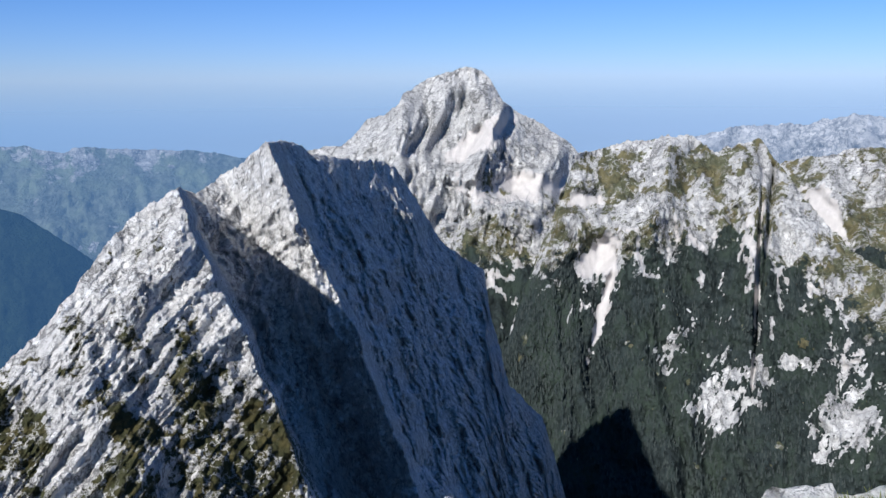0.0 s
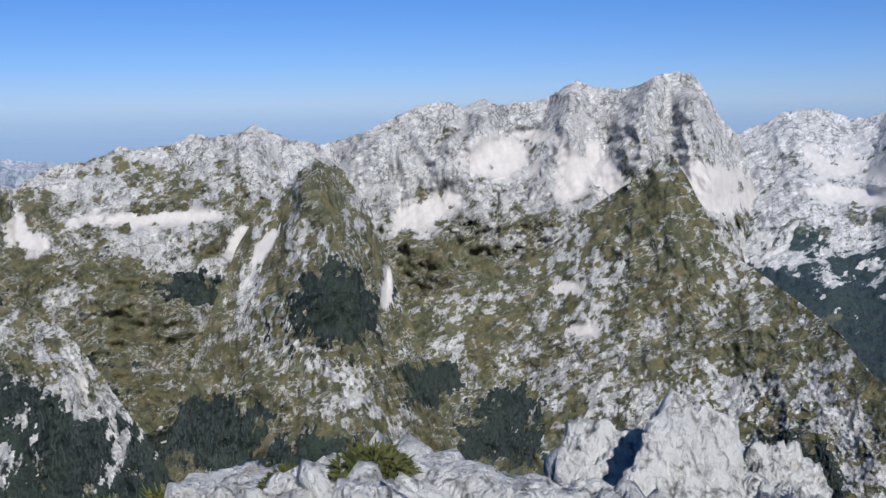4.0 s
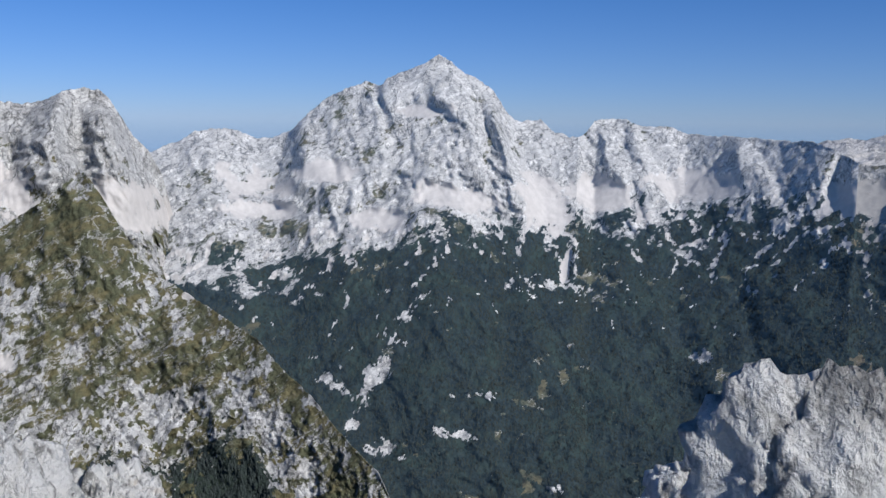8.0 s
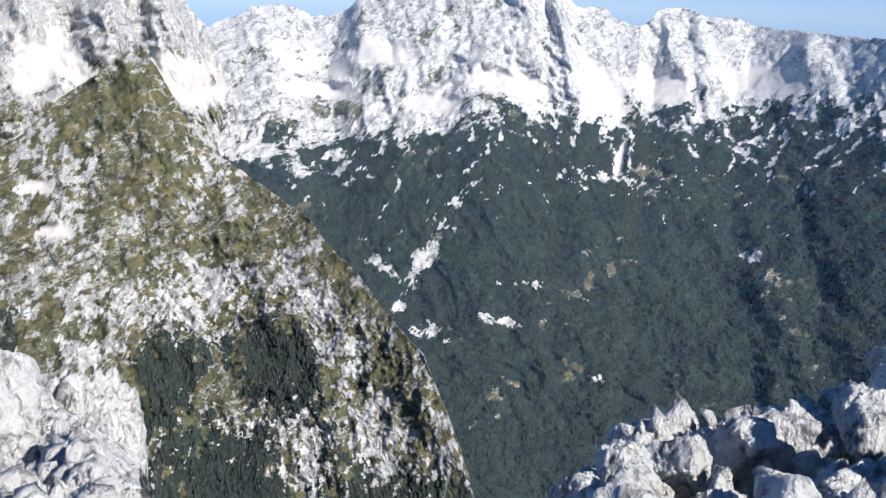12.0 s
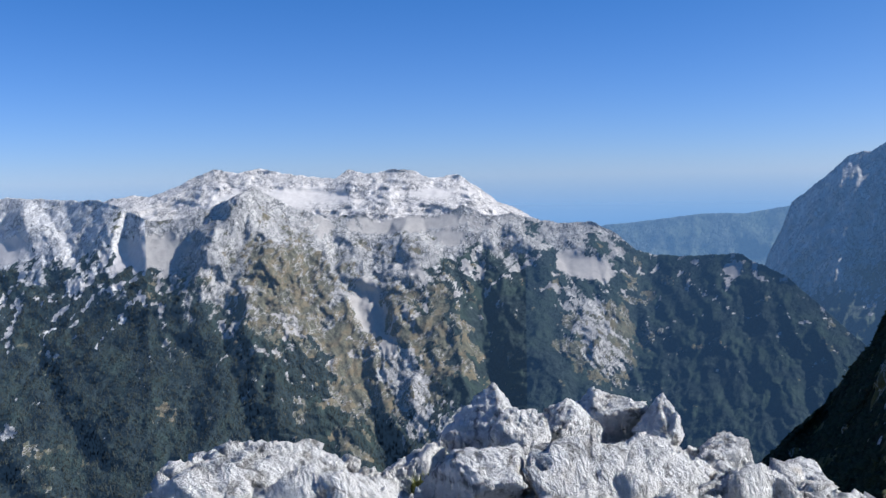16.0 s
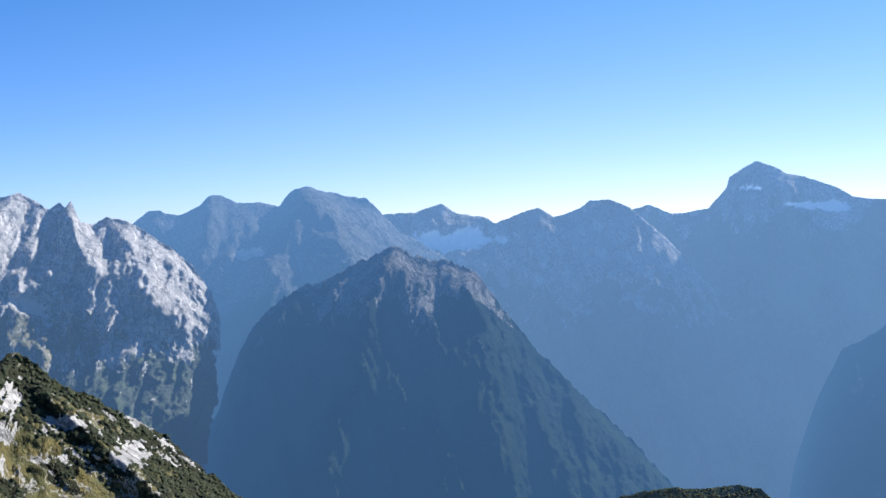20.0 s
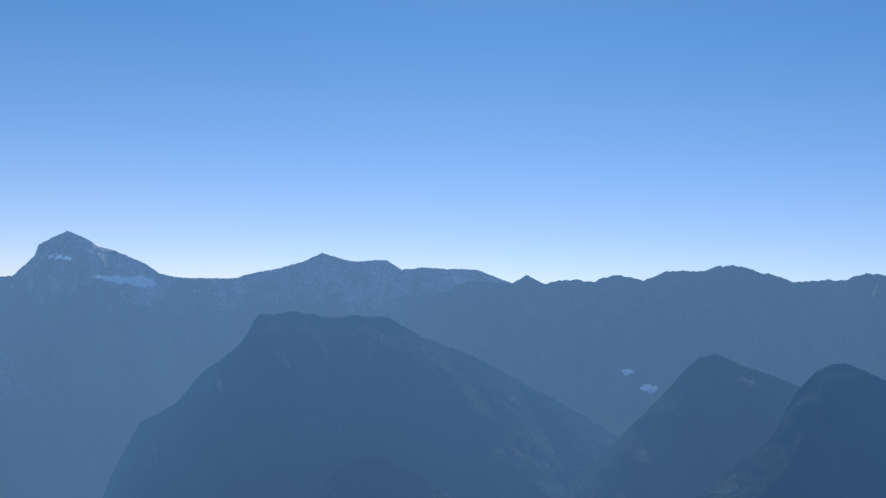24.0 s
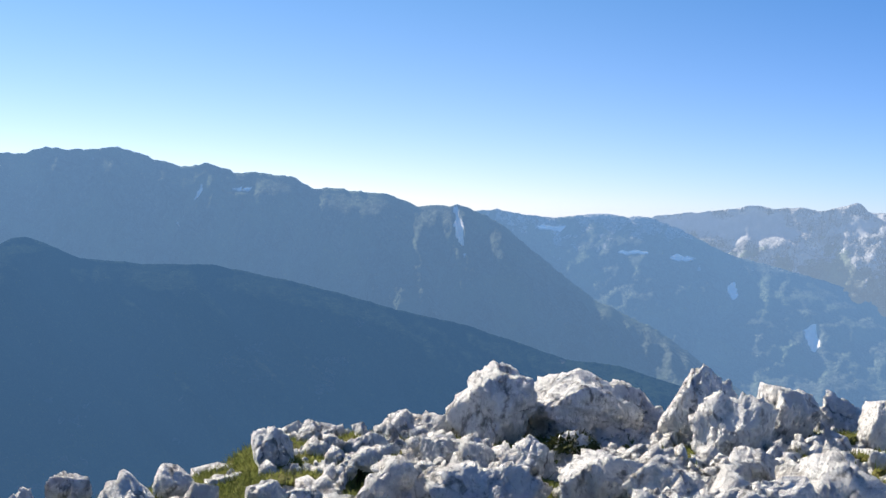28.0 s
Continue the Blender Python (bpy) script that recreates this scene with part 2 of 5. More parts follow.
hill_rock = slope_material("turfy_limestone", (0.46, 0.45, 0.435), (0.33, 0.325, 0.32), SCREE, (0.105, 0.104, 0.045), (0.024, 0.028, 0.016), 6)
# base colours of blue, veiled, dome and distant rock are dimmed for haze too
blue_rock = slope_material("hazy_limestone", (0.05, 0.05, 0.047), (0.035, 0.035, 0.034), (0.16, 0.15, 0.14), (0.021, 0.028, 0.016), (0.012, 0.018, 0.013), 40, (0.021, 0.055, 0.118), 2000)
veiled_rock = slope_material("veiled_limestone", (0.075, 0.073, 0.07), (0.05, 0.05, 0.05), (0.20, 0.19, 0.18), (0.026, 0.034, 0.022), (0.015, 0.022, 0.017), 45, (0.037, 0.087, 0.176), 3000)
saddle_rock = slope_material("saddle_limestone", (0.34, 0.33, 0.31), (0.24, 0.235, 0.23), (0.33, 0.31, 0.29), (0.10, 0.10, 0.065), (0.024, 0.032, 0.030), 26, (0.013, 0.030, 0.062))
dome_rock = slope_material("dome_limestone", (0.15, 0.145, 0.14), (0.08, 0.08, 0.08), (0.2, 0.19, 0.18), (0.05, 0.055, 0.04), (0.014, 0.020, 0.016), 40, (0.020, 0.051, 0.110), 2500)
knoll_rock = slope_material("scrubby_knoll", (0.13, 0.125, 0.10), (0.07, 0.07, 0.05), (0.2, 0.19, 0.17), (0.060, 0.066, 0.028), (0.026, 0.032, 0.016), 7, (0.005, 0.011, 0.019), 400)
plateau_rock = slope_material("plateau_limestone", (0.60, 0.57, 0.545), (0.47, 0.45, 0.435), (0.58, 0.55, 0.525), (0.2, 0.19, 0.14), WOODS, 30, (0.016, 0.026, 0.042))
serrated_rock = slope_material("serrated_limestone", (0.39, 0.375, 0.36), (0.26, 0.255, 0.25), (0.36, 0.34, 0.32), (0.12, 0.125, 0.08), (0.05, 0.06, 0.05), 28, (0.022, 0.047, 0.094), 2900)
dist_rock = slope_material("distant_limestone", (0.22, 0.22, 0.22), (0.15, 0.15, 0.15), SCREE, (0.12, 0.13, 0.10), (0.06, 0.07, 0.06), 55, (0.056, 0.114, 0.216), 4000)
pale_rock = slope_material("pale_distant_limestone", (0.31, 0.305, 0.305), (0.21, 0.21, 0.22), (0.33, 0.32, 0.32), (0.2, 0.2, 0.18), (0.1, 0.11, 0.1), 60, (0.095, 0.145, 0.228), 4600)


# ---------------------------------------------------------------- mesh helpers
def grid_mesh(name, co, rows, cols, mat, cover=None, wrap=False):
    mesh = bpy.data.meshes.new(name)
    idx = np.arange(rows * cols).reshape(rows, cols)
    if wrap:
        idx = np.concatenate([idx, idx[:, :1]], axis=1)
    quads = np.stack([idx[:-1, :-1], idx[:-1, 1:], idx[1:, 1:], idx[1:, :-1]], axis=-1).reshape(-1, 4)
    mesh.vertices.add(len(co))
    mesh.vertices.foreach_set("co", np.ascontiguousarray(co, np.float32).ravel())
    mesh.loops.add(quads.size)
    mesh.loops.foreach_set("vertex_index", quads.ravel().astype(np.int32))
    mesh.polygons.add(len(quads))
    mesh.polygons.foreach_set("loop_start", np.arange(0, quads.size, 4, dtype=np.int32))
    mesh.update(calc_edges=True)
    if cover is not None:
        layer = mesh.attributes.new("cover", "FLOAT_COLOR", "POINT")
        layer.data.foreach_set("color", np.ascontiguousarray(np.c_[cover, np.ones(len(cover))], np.float32).ravel())
    mesh.materials.append(mat)
    return mesh


def tri_mesh(name, co, tris, mat, flat=True):
    mesh = bpy.data.meshes.new(name)
    mesh.vertices.add(len(co))
    mesh.vertices.foreach_set("co", np.ascontiguousarray(co, np.float32).ravel())
    mesh.loops.add(tris.size)
    mesh.loops.foreach_set("vertex_index", tris.ravel().astype(np.int32))
    mesh.polygons.add(len(tris))
    mesh.polygons.foreach_set("loop_start", np.arange(0, tris.size, 3, dtype=np.int32))
    mesh.update(calc_edges=True)
    if not flat:
        mesh.shade_smooth()
    mesh.materials.append(mat)
    return mesh


OZ = 1.75          # height of the viewpoint over the summit


def on_bearing(az, el, r):
    a = np.radians(az)
    return np.stack([r * np.sin(a), r * np.cos(a), OZ + r * np.tan(np.radians(el))], axis=-1)


def table(knots, az):
    k = np.array(knots, float)
    return np.interp(az, k[:, 0], k[:, 1])


def split_mesh(name, co, quads, mat, cover):
    used, index = np.unique(quads, return_inverse=True)
    mesh = bpy.data.meshes.new(name)
    mesh.vertices.add(len(used))
    mesh.vertices.foreach_set("co", np.ascontiguousarray(co[used], np.float32).ravel())
    mesh.loops.add(quads.size)
    mesh.loops.foreach_set("vertex_index", index.ravel().astype(np.int32))
    mesh.polygons.add(len(quads))
    mesh.polygons.foreach_set("loop_start", np.arange(0, quads.size, 4, dtype=np.int32))
    mesh.update(calc_edges=True)
    layer = mesh.attributes.new("cover", "FLOAT_COLOR", "POINT")
    layer.data.foreach_set("color", np.ascontiguousarray(np.c_[cover[used], np.ones(len(used))], np.float32).ravel())
    mesh.materials.append(mat)
    mesh.shade_smooth()
    return mesh


STRATA = np.array([0.41, -0.76, 0.50])      # the way the beds of rock dip
WAVE = (np.linspace(-40, 10, 400), fbm(np.c_[np.linspace(-40, 10, 400), np.zeros((400, 2))] + 0.37, 2.6, 4))


def mountain(name, label, crest, crest_r, foot_r, foot_el, mat, rows=110, step=0.14, profile=1.5, relief=40, size=220, rib=0.35,
             jag=0.22, treeline=None, tree_noise=2.0, grass=None, screes=(), spurs=(), lean=None, bare=0.6, back=0.8, seed=0, kind="", fringe=2.4, veg=None, chutes=1.0, shares=(), slabs=(), groves=(), furrows=(), terraces=None):
    """A mountain standing round the summit: its crest and foot by bearing, height angle and distance in metres.
    spurs: bearing and height angle of both ends, width in degrees, metres it stands out (or in).
    screes, slabs, groves: bearing, height angle, half width, half height, tilt.
    furrows: from and to bearing, lowest and highest angle, tilt, spacing in degrees, metres deep.
    terraces: beds that break into cliffs and ledges: number to a degree, tilt, metres deep."""
    az = np.arange(crest[0][0], crest[-1][0] + 1e-6, step)
    cols = len(az)
    seedv = np.array([31.7 * seed, 11.1 * seed, 5.3 * seed])
    line = np.c_[az * 40, az * 0, az * 0] + seedv
    top = table(crest, az) + jag * (fbm(line, 40, 6, False, 0.65) + 0.5 * fbm(line + 99, 14, 4, True) - 0.25)
    cr, fr = table(crest_r, az), table(foot_r, az)
    fe = np.minimum(table(foot_el, az), top - 0.5)
    v = np.linspace(0, 1, rows)[:, None]
    el = fe + (top - fe) * v
    A = np.broadcast_to(az, el.shape)
    if lean:
        plane = np.stack([A * 9, el * 9, 0 * A], -1).reshape(-1, 3)
        turned = A - lean[0] * (lean[1] - el) + (0.7 * fbm(plane, 30, 5, False, 0.6)).reshape(el.shape)
        r = table(lean[2], turned) * (lean[3] + (1 - lean[3]) * v)
    else:
        p = np.linspace(0, 1, 160)
        w = np.exp(-((np.arange(-3.0, 3.0 + step / 2, step) / 1.3) ** 2))
        body = np.convolve(np.pad(table(crest, az), len(w) // 2, mode="edge"), w / w.sum(), mode="valid")[:cols]
        body = np.maximum(body, fe + 0.5)
        r = np.empty(el.shape)
        for i in range(cols):
            far = fr[i] + (cr[i] - fr[i]) * p
            z0, z1 = fr[i] * math.tan(radians(fe[i])), cr[i] * math.tan(radians(body[i]))
            r[:, i] = np.interp(el[:, i], np.degrees(np.arctan2(z0 + (z1 - z0) * p ** profile, far)), far)
    flatp = on_bearing(A, el, r).reshape(-1, 3)
    warp = np.c_[fbm(flatp + seedv, size * 1.5, 3), fbm(flatp + 500, size * 1.5, 3), fbm(flatp - 700, size * 1.5, 3)] * size * 0.6
    q = (flatp + warp * 0.6) @ np.array([[1, 0, 0.12], [0, 1, -0.12], [0.25, -0.25, rib]]) + seedv * 100
    n = 1.2 * (fbm(q, size, 5, True, 0.6) - 0.45)
    n = n + 0.8 * fbm(flatp + seedv * 70, size * 2.4, 4)
    bent = flatp + warp * 0.25 + 40
    bent = bent - 0.68 * (bent @ STRATA)[:, None] * STRATA
    n = n + 0.50 * (fbm(bent, size * 0.22, 5, True, 0.66) - 0.45)
    n = n + 0.30 * (fbm((flatp + warp) @ np.array([[0.5, 0, 0.5], [0, 0.5, 0.25], [0, 0, 1.8]]) + 77, size * 0.32, 5, True, 0.62) - 0.45)
    fade = (0.35 + 0.65 * smooth(1 - v, 0.0, 0.2)) * np.ones_like(el)
    if treeline:
        low = smooth(table(treeline, A) - el, -2.5, 0.5)
        fade = fade * (1 - 0.45 * low)
    loose = np.zeros(el.shape)
    for sa, se, sw, sh, tilt in screes:
        y = el - se
        loose = np.maximum(loose, smooth(-np.hypot((A - sa - tilt * y) / sw, y / sh), -1.5, -0.6))
    d = relief * n.reshape(el.shape) * fade * (1 - 0.75 * loose) * (r / 480 if lean else 1)
    wob = (n * 0.6 + fbm(flatp + 911, size * 0.8, 3)).reshape(el.shape)
    for a0, e0, a1, e1, w, amp in spurs:
        t = np.clip((e0 - el) / (e0 - e1), 0, 1)
        inside = smooth(el, e1 - 2.0, e1 + 1.5) * smooth(-el, -e0 - 0.7, -e0 + 0.7)
        x = np.abs(A - (a0 + (a1 - a0) * t) + w * 0.5 * wob) / (w * (0.5 + 0.7 * t))
        d = d + amp * np.clip(1 - x, 0, 1) ** 0.8 * inside
    if terraces:
        phase = (el - terraces[1] * A) * terraces[0] + 0.9 * wob + 40
        layer = np.floor(phase).astype(np.int64)
        part = phase - layer
        d = d + terraces[2] * (0.3 + RND[layer & 511, 1]) * np.minimum(part / 0.75, (1 - part) / 0.25) * fade * (1 - 0.9 * loose) * (1 - (low if treeline else 0))
    for a0, a1, e0, e1, tilt, spacing, deep in furrows:
        inside = smooth(A, a0 - 1, a0 + 1) * smooth(-A, -a1 - 1, -a1 + 1) * smooth(el, e0 - 1, e0 + 1) * smooth(-el, -e1 - 1, -e1 + 1)
        q2 = np.stack([(A + tilt * el) / spacing + 0.35 * wob, el / (spacing * 5), 0 * A], -1).reshape(-1, 3) + seedv * 3 + 0.4
        d = d + deep * (fbm(q2, 1.0, 5, True, 0.55).reshape(el.shape) - 0.45) * inside * (1 - 0.8 * loose) * smooth(1 - v, 0.0, 0.06)
    r2 = r - d
    co = on_bearing(A, el, r2)
    # the far side
    br = 9
    k = (np.arange(1, br + 1)[:, None] / br) ** 2.2
    reach = (co[-1, :, 2] + 1300) * back
    rb = r2[-1] + reach * k
    zb = co[-1, :, 2] - (co[-1, :, 2] + 1300) * k ** 1.45
    a = np.radians(A[:br])
    behind = np.stack([rb * np.sin(a), rb * np.cos(a), zb], axis=-1)
    behind += (fbm(behind.reshape(-1, 3), 150, 4, True).reshape(br, cols)[..., None] - 0.8) * np.array([0, 0, relief]) * np.minimum(1, k * 3)[..., None]
    allco = np.concatenate([co, behind]).reshape(-1, 3)
    total = rows + br
    # what covers the ground
    m1 = fbm(allco * (1, 1, 0.6) + 300, size * 0.7, 6, False, 0.65)
    m2 = fbm(allco * (1, 1, 0.8) - 900, size * 0.2, 5, False, 0.65)
    E = np.concatenate([el, np.broadcast_to(top, (br, cols))]).reshape(-1)
    AA = np.broadcast_to(az, (total, cols)).reshape(-1)
    forest, green, stone = np.zeros((3, len(allco)))
    for sa, se, sw, sh, tilt in screes:
        x, y = AA - sa, E - se
        x = x - tilt * y + 0.35 * np.interp(E, WAVE[0], WAVE[1])
        g = np.hypot(x / sw, y / sh) + 1.6 * m1 + 1.1 * m2
        stone = np.maximum(stone, smooth(-g, -1.3, -0.62))
    if treeline:
        forest = smooth(table(treeline, AA) + tree_noise * (m1 + 0.6 * m2) * 2.2 - E, -fringe, fringe * 0.7)
        forest *= smooth(-(m2 + 0.7 * m1), -bare - 0.12, -bare + 0.05)
    if veg:
        level = np.interp(E, [k[0] for k in veg], [k[1] for k in veg])
        green = np.clip(level + 1.1 * (m1 + m2) * (level > 0.02), 0, 1)
    if treeline:
        chute = fbm((allco + np.c_[m1, m1[::-1], m1 * 0] * size * 0.1) * (1, 1, 0.2) + 61, size * 0.45, 5, True, 0.6)
        deep = np.clip((table(treeline, AA) - E) / 9, 0, 1)
        bald = smooth(chute, 0.78 + 0.14 * deep, 0.86 + 0.14 * deep) * chutes * smooth(table(treeline, AA) + 4 - E, 0, 3)
        forest *= 1 - bald
        green *= 1 - bald
        stone = np.maximum(stone, 0.75 * bald * smooth(E - table(treeline, AA), -7, 0))
    for ga, ge, gw, gh, amount in grass or ():
        g = np.exp(-(((AA - ga) / gw) ** 2 + ((E - ge) / gh) ** 2))
        green = np.maximum(green, np.clip(amount * g * 1.3 + (m2 + m1) * 0.9 * g, 0, 1))
        if amount >= 0.65:
            forest = forest * (1 - smooth(amount * g + 0.9 * (m1 + m2), 0.38, 0.55))
    for sa, se, sw, sh, tilt in groves:
        y = E - se
        g = np.hypot((AA - sa - tilt * y) / sw, y / sh) + 1.7 * m1 + 1.5 * m2
        forest = np.maximum(forest, smooth(-g, -1.3, -0.85))
    # bare slabs of rock breaking through the woods, in strips down the slope
    for sa, se, sw, sh, tilt in slabs:
        y = E - se
        strip = fbm(np.c_[(AA - tilt * y) * 60, E * 14, 0 * E], 14, 5, False, 0.6)
        g = np.hypot((AA - sa - tilt * y) / sw, y / sh) + 1.9 * strip + 1.2 * m1 + 2.4 * m2
        open_rock = 0.85 * smooth(-g, -0.95, -0.35)
        forest = forest * (1 - open_rock)
        green = green * (1 - 0.75 * open_rock)
        stone = np.maximum(stone, 0.25 * open_rock)
    if lean:
        sunny = smooth(-(AA - lean[0] * (lean[1] - E)), 14.6, 15.8)
        green *= sunny
    forest *= 1 - stone
    green *= 1 - stone
    cover = np.clip(np.c_[forest, green, stone], 0, 1)
    idx = np.arange(total * cols).reshape(total, cols)
    quads = np.stack([idx[:-1, :-1], idx[:-1, 1:], idx[1:, 1:], idx[1:, :-1]], axis=-1).reshape(-1, 4)
    kinds = np.where(cover[quads[:, 0], 2] > 0.5, 1, np.where(cover[quads[:, 0], 0] > 0.5, 2, np.where(cover[quads[:, 0], 1] > 0.55, 3, 0)))
    mid = (AA[quads[:, 0]] + AA[quads[:, 1]]) / 2
    start, made = -1000.0, []
    for own, words, end, skin in shares or ((name, label, 1000.0, mat),):
        mine = (mid >= start) & (mid < end)
        start = end
        ob = new(own)
        base = allco[quads[mine][len(quads[mine]) // 2, 0]]
        ob.location = base
        tagged(ob, words, "mountain", "", kind)
        for k, part_name in enumerate(("rock_face", "scree_field", "wooded_slope", "grass_slope")):
            pick = mine & (kinds == k)
            if pick.sum() > 40:
                piece = new(part_name, split_mesh(part_name, allco - base, quads[pick], skin, cover))
                piece.parent = ob
                if k or pick.sum() < 0.2 * mine.sum():
                    piece["kind"] = "stuff"
        made.append(ob)
    return made[0], co, forest[:rows * cols].reshape(rows, cols)

# ---------------------------------------------------------------- valley floor and far haze
def valley_floor():
    rad = np.concatenate([np.linspace(250, 1500, 26), np.linspace(1600, 4950, 40)])
    az = np.arange(0, 360, 1.5)
    R, A = np.meshgrid(rad, az, indexing="ij")
    a = np.radians(A)
    z = -1040 + 130 * np.exp(-(((A - 75) / 45) ** 2)) * smooth(R, 300, 900)
    co = np.stack([R * np.sin(a), R * np.cos(a), z], axis=-1).reshape(-1, 3)
    co[:, 2] += 35 * fbm(co, 400, 4)
    m = fbm(co, 260, 5)
    cover = np.c_[smooth(m, -0.1, 0.05), np.ones(len(m)) * 0.8, np.zeros(len(m))]
    mesh = grid_mesh("ground", co, len(rad), len(az), mid_rock, cover, wrap=True)
    mesh.shade_smooth()
    tagged(new("ground", mesh), "wooded valley floor with pale clearings far below", "ground", "", "structure")


valley_floor()


# added ring whose emission stands in for horizon haze, thinning out upwards
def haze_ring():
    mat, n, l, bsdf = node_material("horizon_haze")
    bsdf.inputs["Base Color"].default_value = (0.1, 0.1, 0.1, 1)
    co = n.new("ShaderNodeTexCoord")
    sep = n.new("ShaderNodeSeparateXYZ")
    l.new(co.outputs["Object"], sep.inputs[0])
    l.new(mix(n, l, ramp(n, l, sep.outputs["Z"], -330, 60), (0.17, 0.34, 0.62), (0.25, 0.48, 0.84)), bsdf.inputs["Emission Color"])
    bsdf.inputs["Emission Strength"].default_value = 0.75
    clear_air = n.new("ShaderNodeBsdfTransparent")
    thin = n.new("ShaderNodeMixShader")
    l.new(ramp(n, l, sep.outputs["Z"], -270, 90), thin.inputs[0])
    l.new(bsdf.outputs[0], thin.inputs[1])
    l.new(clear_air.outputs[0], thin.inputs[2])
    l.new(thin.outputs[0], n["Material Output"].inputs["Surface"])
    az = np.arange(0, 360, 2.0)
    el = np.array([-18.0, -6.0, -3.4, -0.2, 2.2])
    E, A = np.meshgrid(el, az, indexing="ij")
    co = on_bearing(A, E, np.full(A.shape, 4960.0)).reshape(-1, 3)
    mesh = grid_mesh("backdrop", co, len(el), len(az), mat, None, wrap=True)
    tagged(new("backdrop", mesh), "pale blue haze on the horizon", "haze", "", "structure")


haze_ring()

# ---------------------------------------------------------------- mountains, clockwise from the start of the view
woods = []      # slopes that carry trees


def flat(value):
    return [(-400, value), (400, value)]


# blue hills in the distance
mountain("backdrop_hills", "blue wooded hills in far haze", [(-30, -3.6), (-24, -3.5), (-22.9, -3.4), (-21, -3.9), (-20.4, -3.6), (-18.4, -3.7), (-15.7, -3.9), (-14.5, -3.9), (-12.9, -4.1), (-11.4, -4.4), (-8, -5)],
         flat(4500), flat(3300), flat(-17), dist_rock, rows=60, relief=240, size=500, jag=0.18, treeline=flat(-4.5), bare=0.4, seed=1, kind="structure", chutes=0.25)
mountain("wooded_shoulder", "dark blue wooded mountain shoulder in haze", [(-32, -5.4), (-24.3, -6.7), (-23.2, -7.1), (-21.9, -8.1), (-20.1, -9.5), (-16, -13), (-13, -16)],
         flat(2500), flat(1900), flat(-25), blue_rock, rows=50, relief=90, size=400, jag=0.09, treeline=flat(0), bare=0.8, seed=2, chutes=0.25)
# steep ridge close by, sunlit on one side, shaded wall on the other
mountain("rock_ridge", "steep grey limestone ridge, sunlit flank and dark shaded wall", [(-33, -21), (-24.9, -15.2), (-22.6, -13.2), (-20.9, -11.3), (-19.6, -9.6), (-18.7, -8.6), (-17.6, -7.5), (-15.5, -6.2), (-14.9, -6.0), (-14.1, -6.4), (-13.2, -5.8),
         (-11.4, -4.6), (-10.1, -3.6), (-9.1, -3.5), (-8, -3.9), (-7.6, -4.3), (-6, -4.5), (-3.4, -4.7), (-2.7, -5.2), (-1.8, -6.5), (-1.3, -7.5), (-0.5, -8.8), (0.2, -9.8), (1.5, -10.6), (2.4, -11.1), (2.8, -13.7), (3.4, -15.7), (3.9, -17.6), (5.9, -19.5), (7.4, -23.8), (8.5, -27)],
         flat(500), flat(400), flat(-32), near_rock, rows=300, step=0.07, relief=25, size=110, rib=0.3, jag=0.40,
         lean=(0.415, -5.0, [(-50, 385), (-25, 408), (-19, 432), (-15.7, 432), (-15.2, 690), (-12.6, 725), (-11, 700), (-9.4, 665), (-8.8, 820), (-3, 1080), (3, 1390), (8, 1540)], 0.82),
         grass=[(-14.5, -17, 2.6, 6, 0.6), (-11, -22, 4, 5, 0.65)], veg=[(-30, .55), (-12, .30), (-6, .12)], seed=3, back=0.35,
         furrows=[(-9, 9, -32, -4, 0.15, 2.2, 26), (-33, -9, -32, -4, -0.9, 2.2, 12)])
# high peak behind it
mountain("rocky_peak", "high pale limestone peak with a shaded north face", [(-9, -5.2), (-7.7, -4.0), (-5.9, -3.8), (-5.3, -3.4), (-4.3, -2.3), (-3.3, -2.0), (-2.5, -1.5), (-2.2, -0.9), (-0.7, -0.1), (0.3, 0.3), (1.5, 0.5), (2.2, 0.4), (2.8, -0.2), (3.5, -1.4), (4.1, -1.8), (5.8, -2.8), (7, -3.5), (7.7, -4.2), (8.7, -4.7), (11, -5.6)],
         flat(2700), flat(1240), flat(-36), mid_rock, rows=230, step=0.075, relief=105, size=220, rib=0.42, jag=0.27, profile=1.7,
         spurs=[(-2.2, -0.8, -2.6, -8, 2.2, 90), (1.2, -1.2, 0.6, -4.4, 2.2, -75), (3.6, -1.6, 2.0, -5.5, 1.1, 102), (6.5, -4, 5.0, -8, 1.6, 72)],
         furrows=[(-9, 11, -9, 2, -0.25, 1.5, 80)],
         screes=[(2.3, -3.5, 1.0, 1.5, 1.05), (4.0, -6.4, 2.6, 0.8, 0), (7.5, -6.2, 1.2, 1.0, 0.4)], treeline=flat(-10.5), grass=[(3, -10, 6, 2.5, 0.6)], veg=[(-13, .6), (-8, .25), (-5, 0)], seed=4)
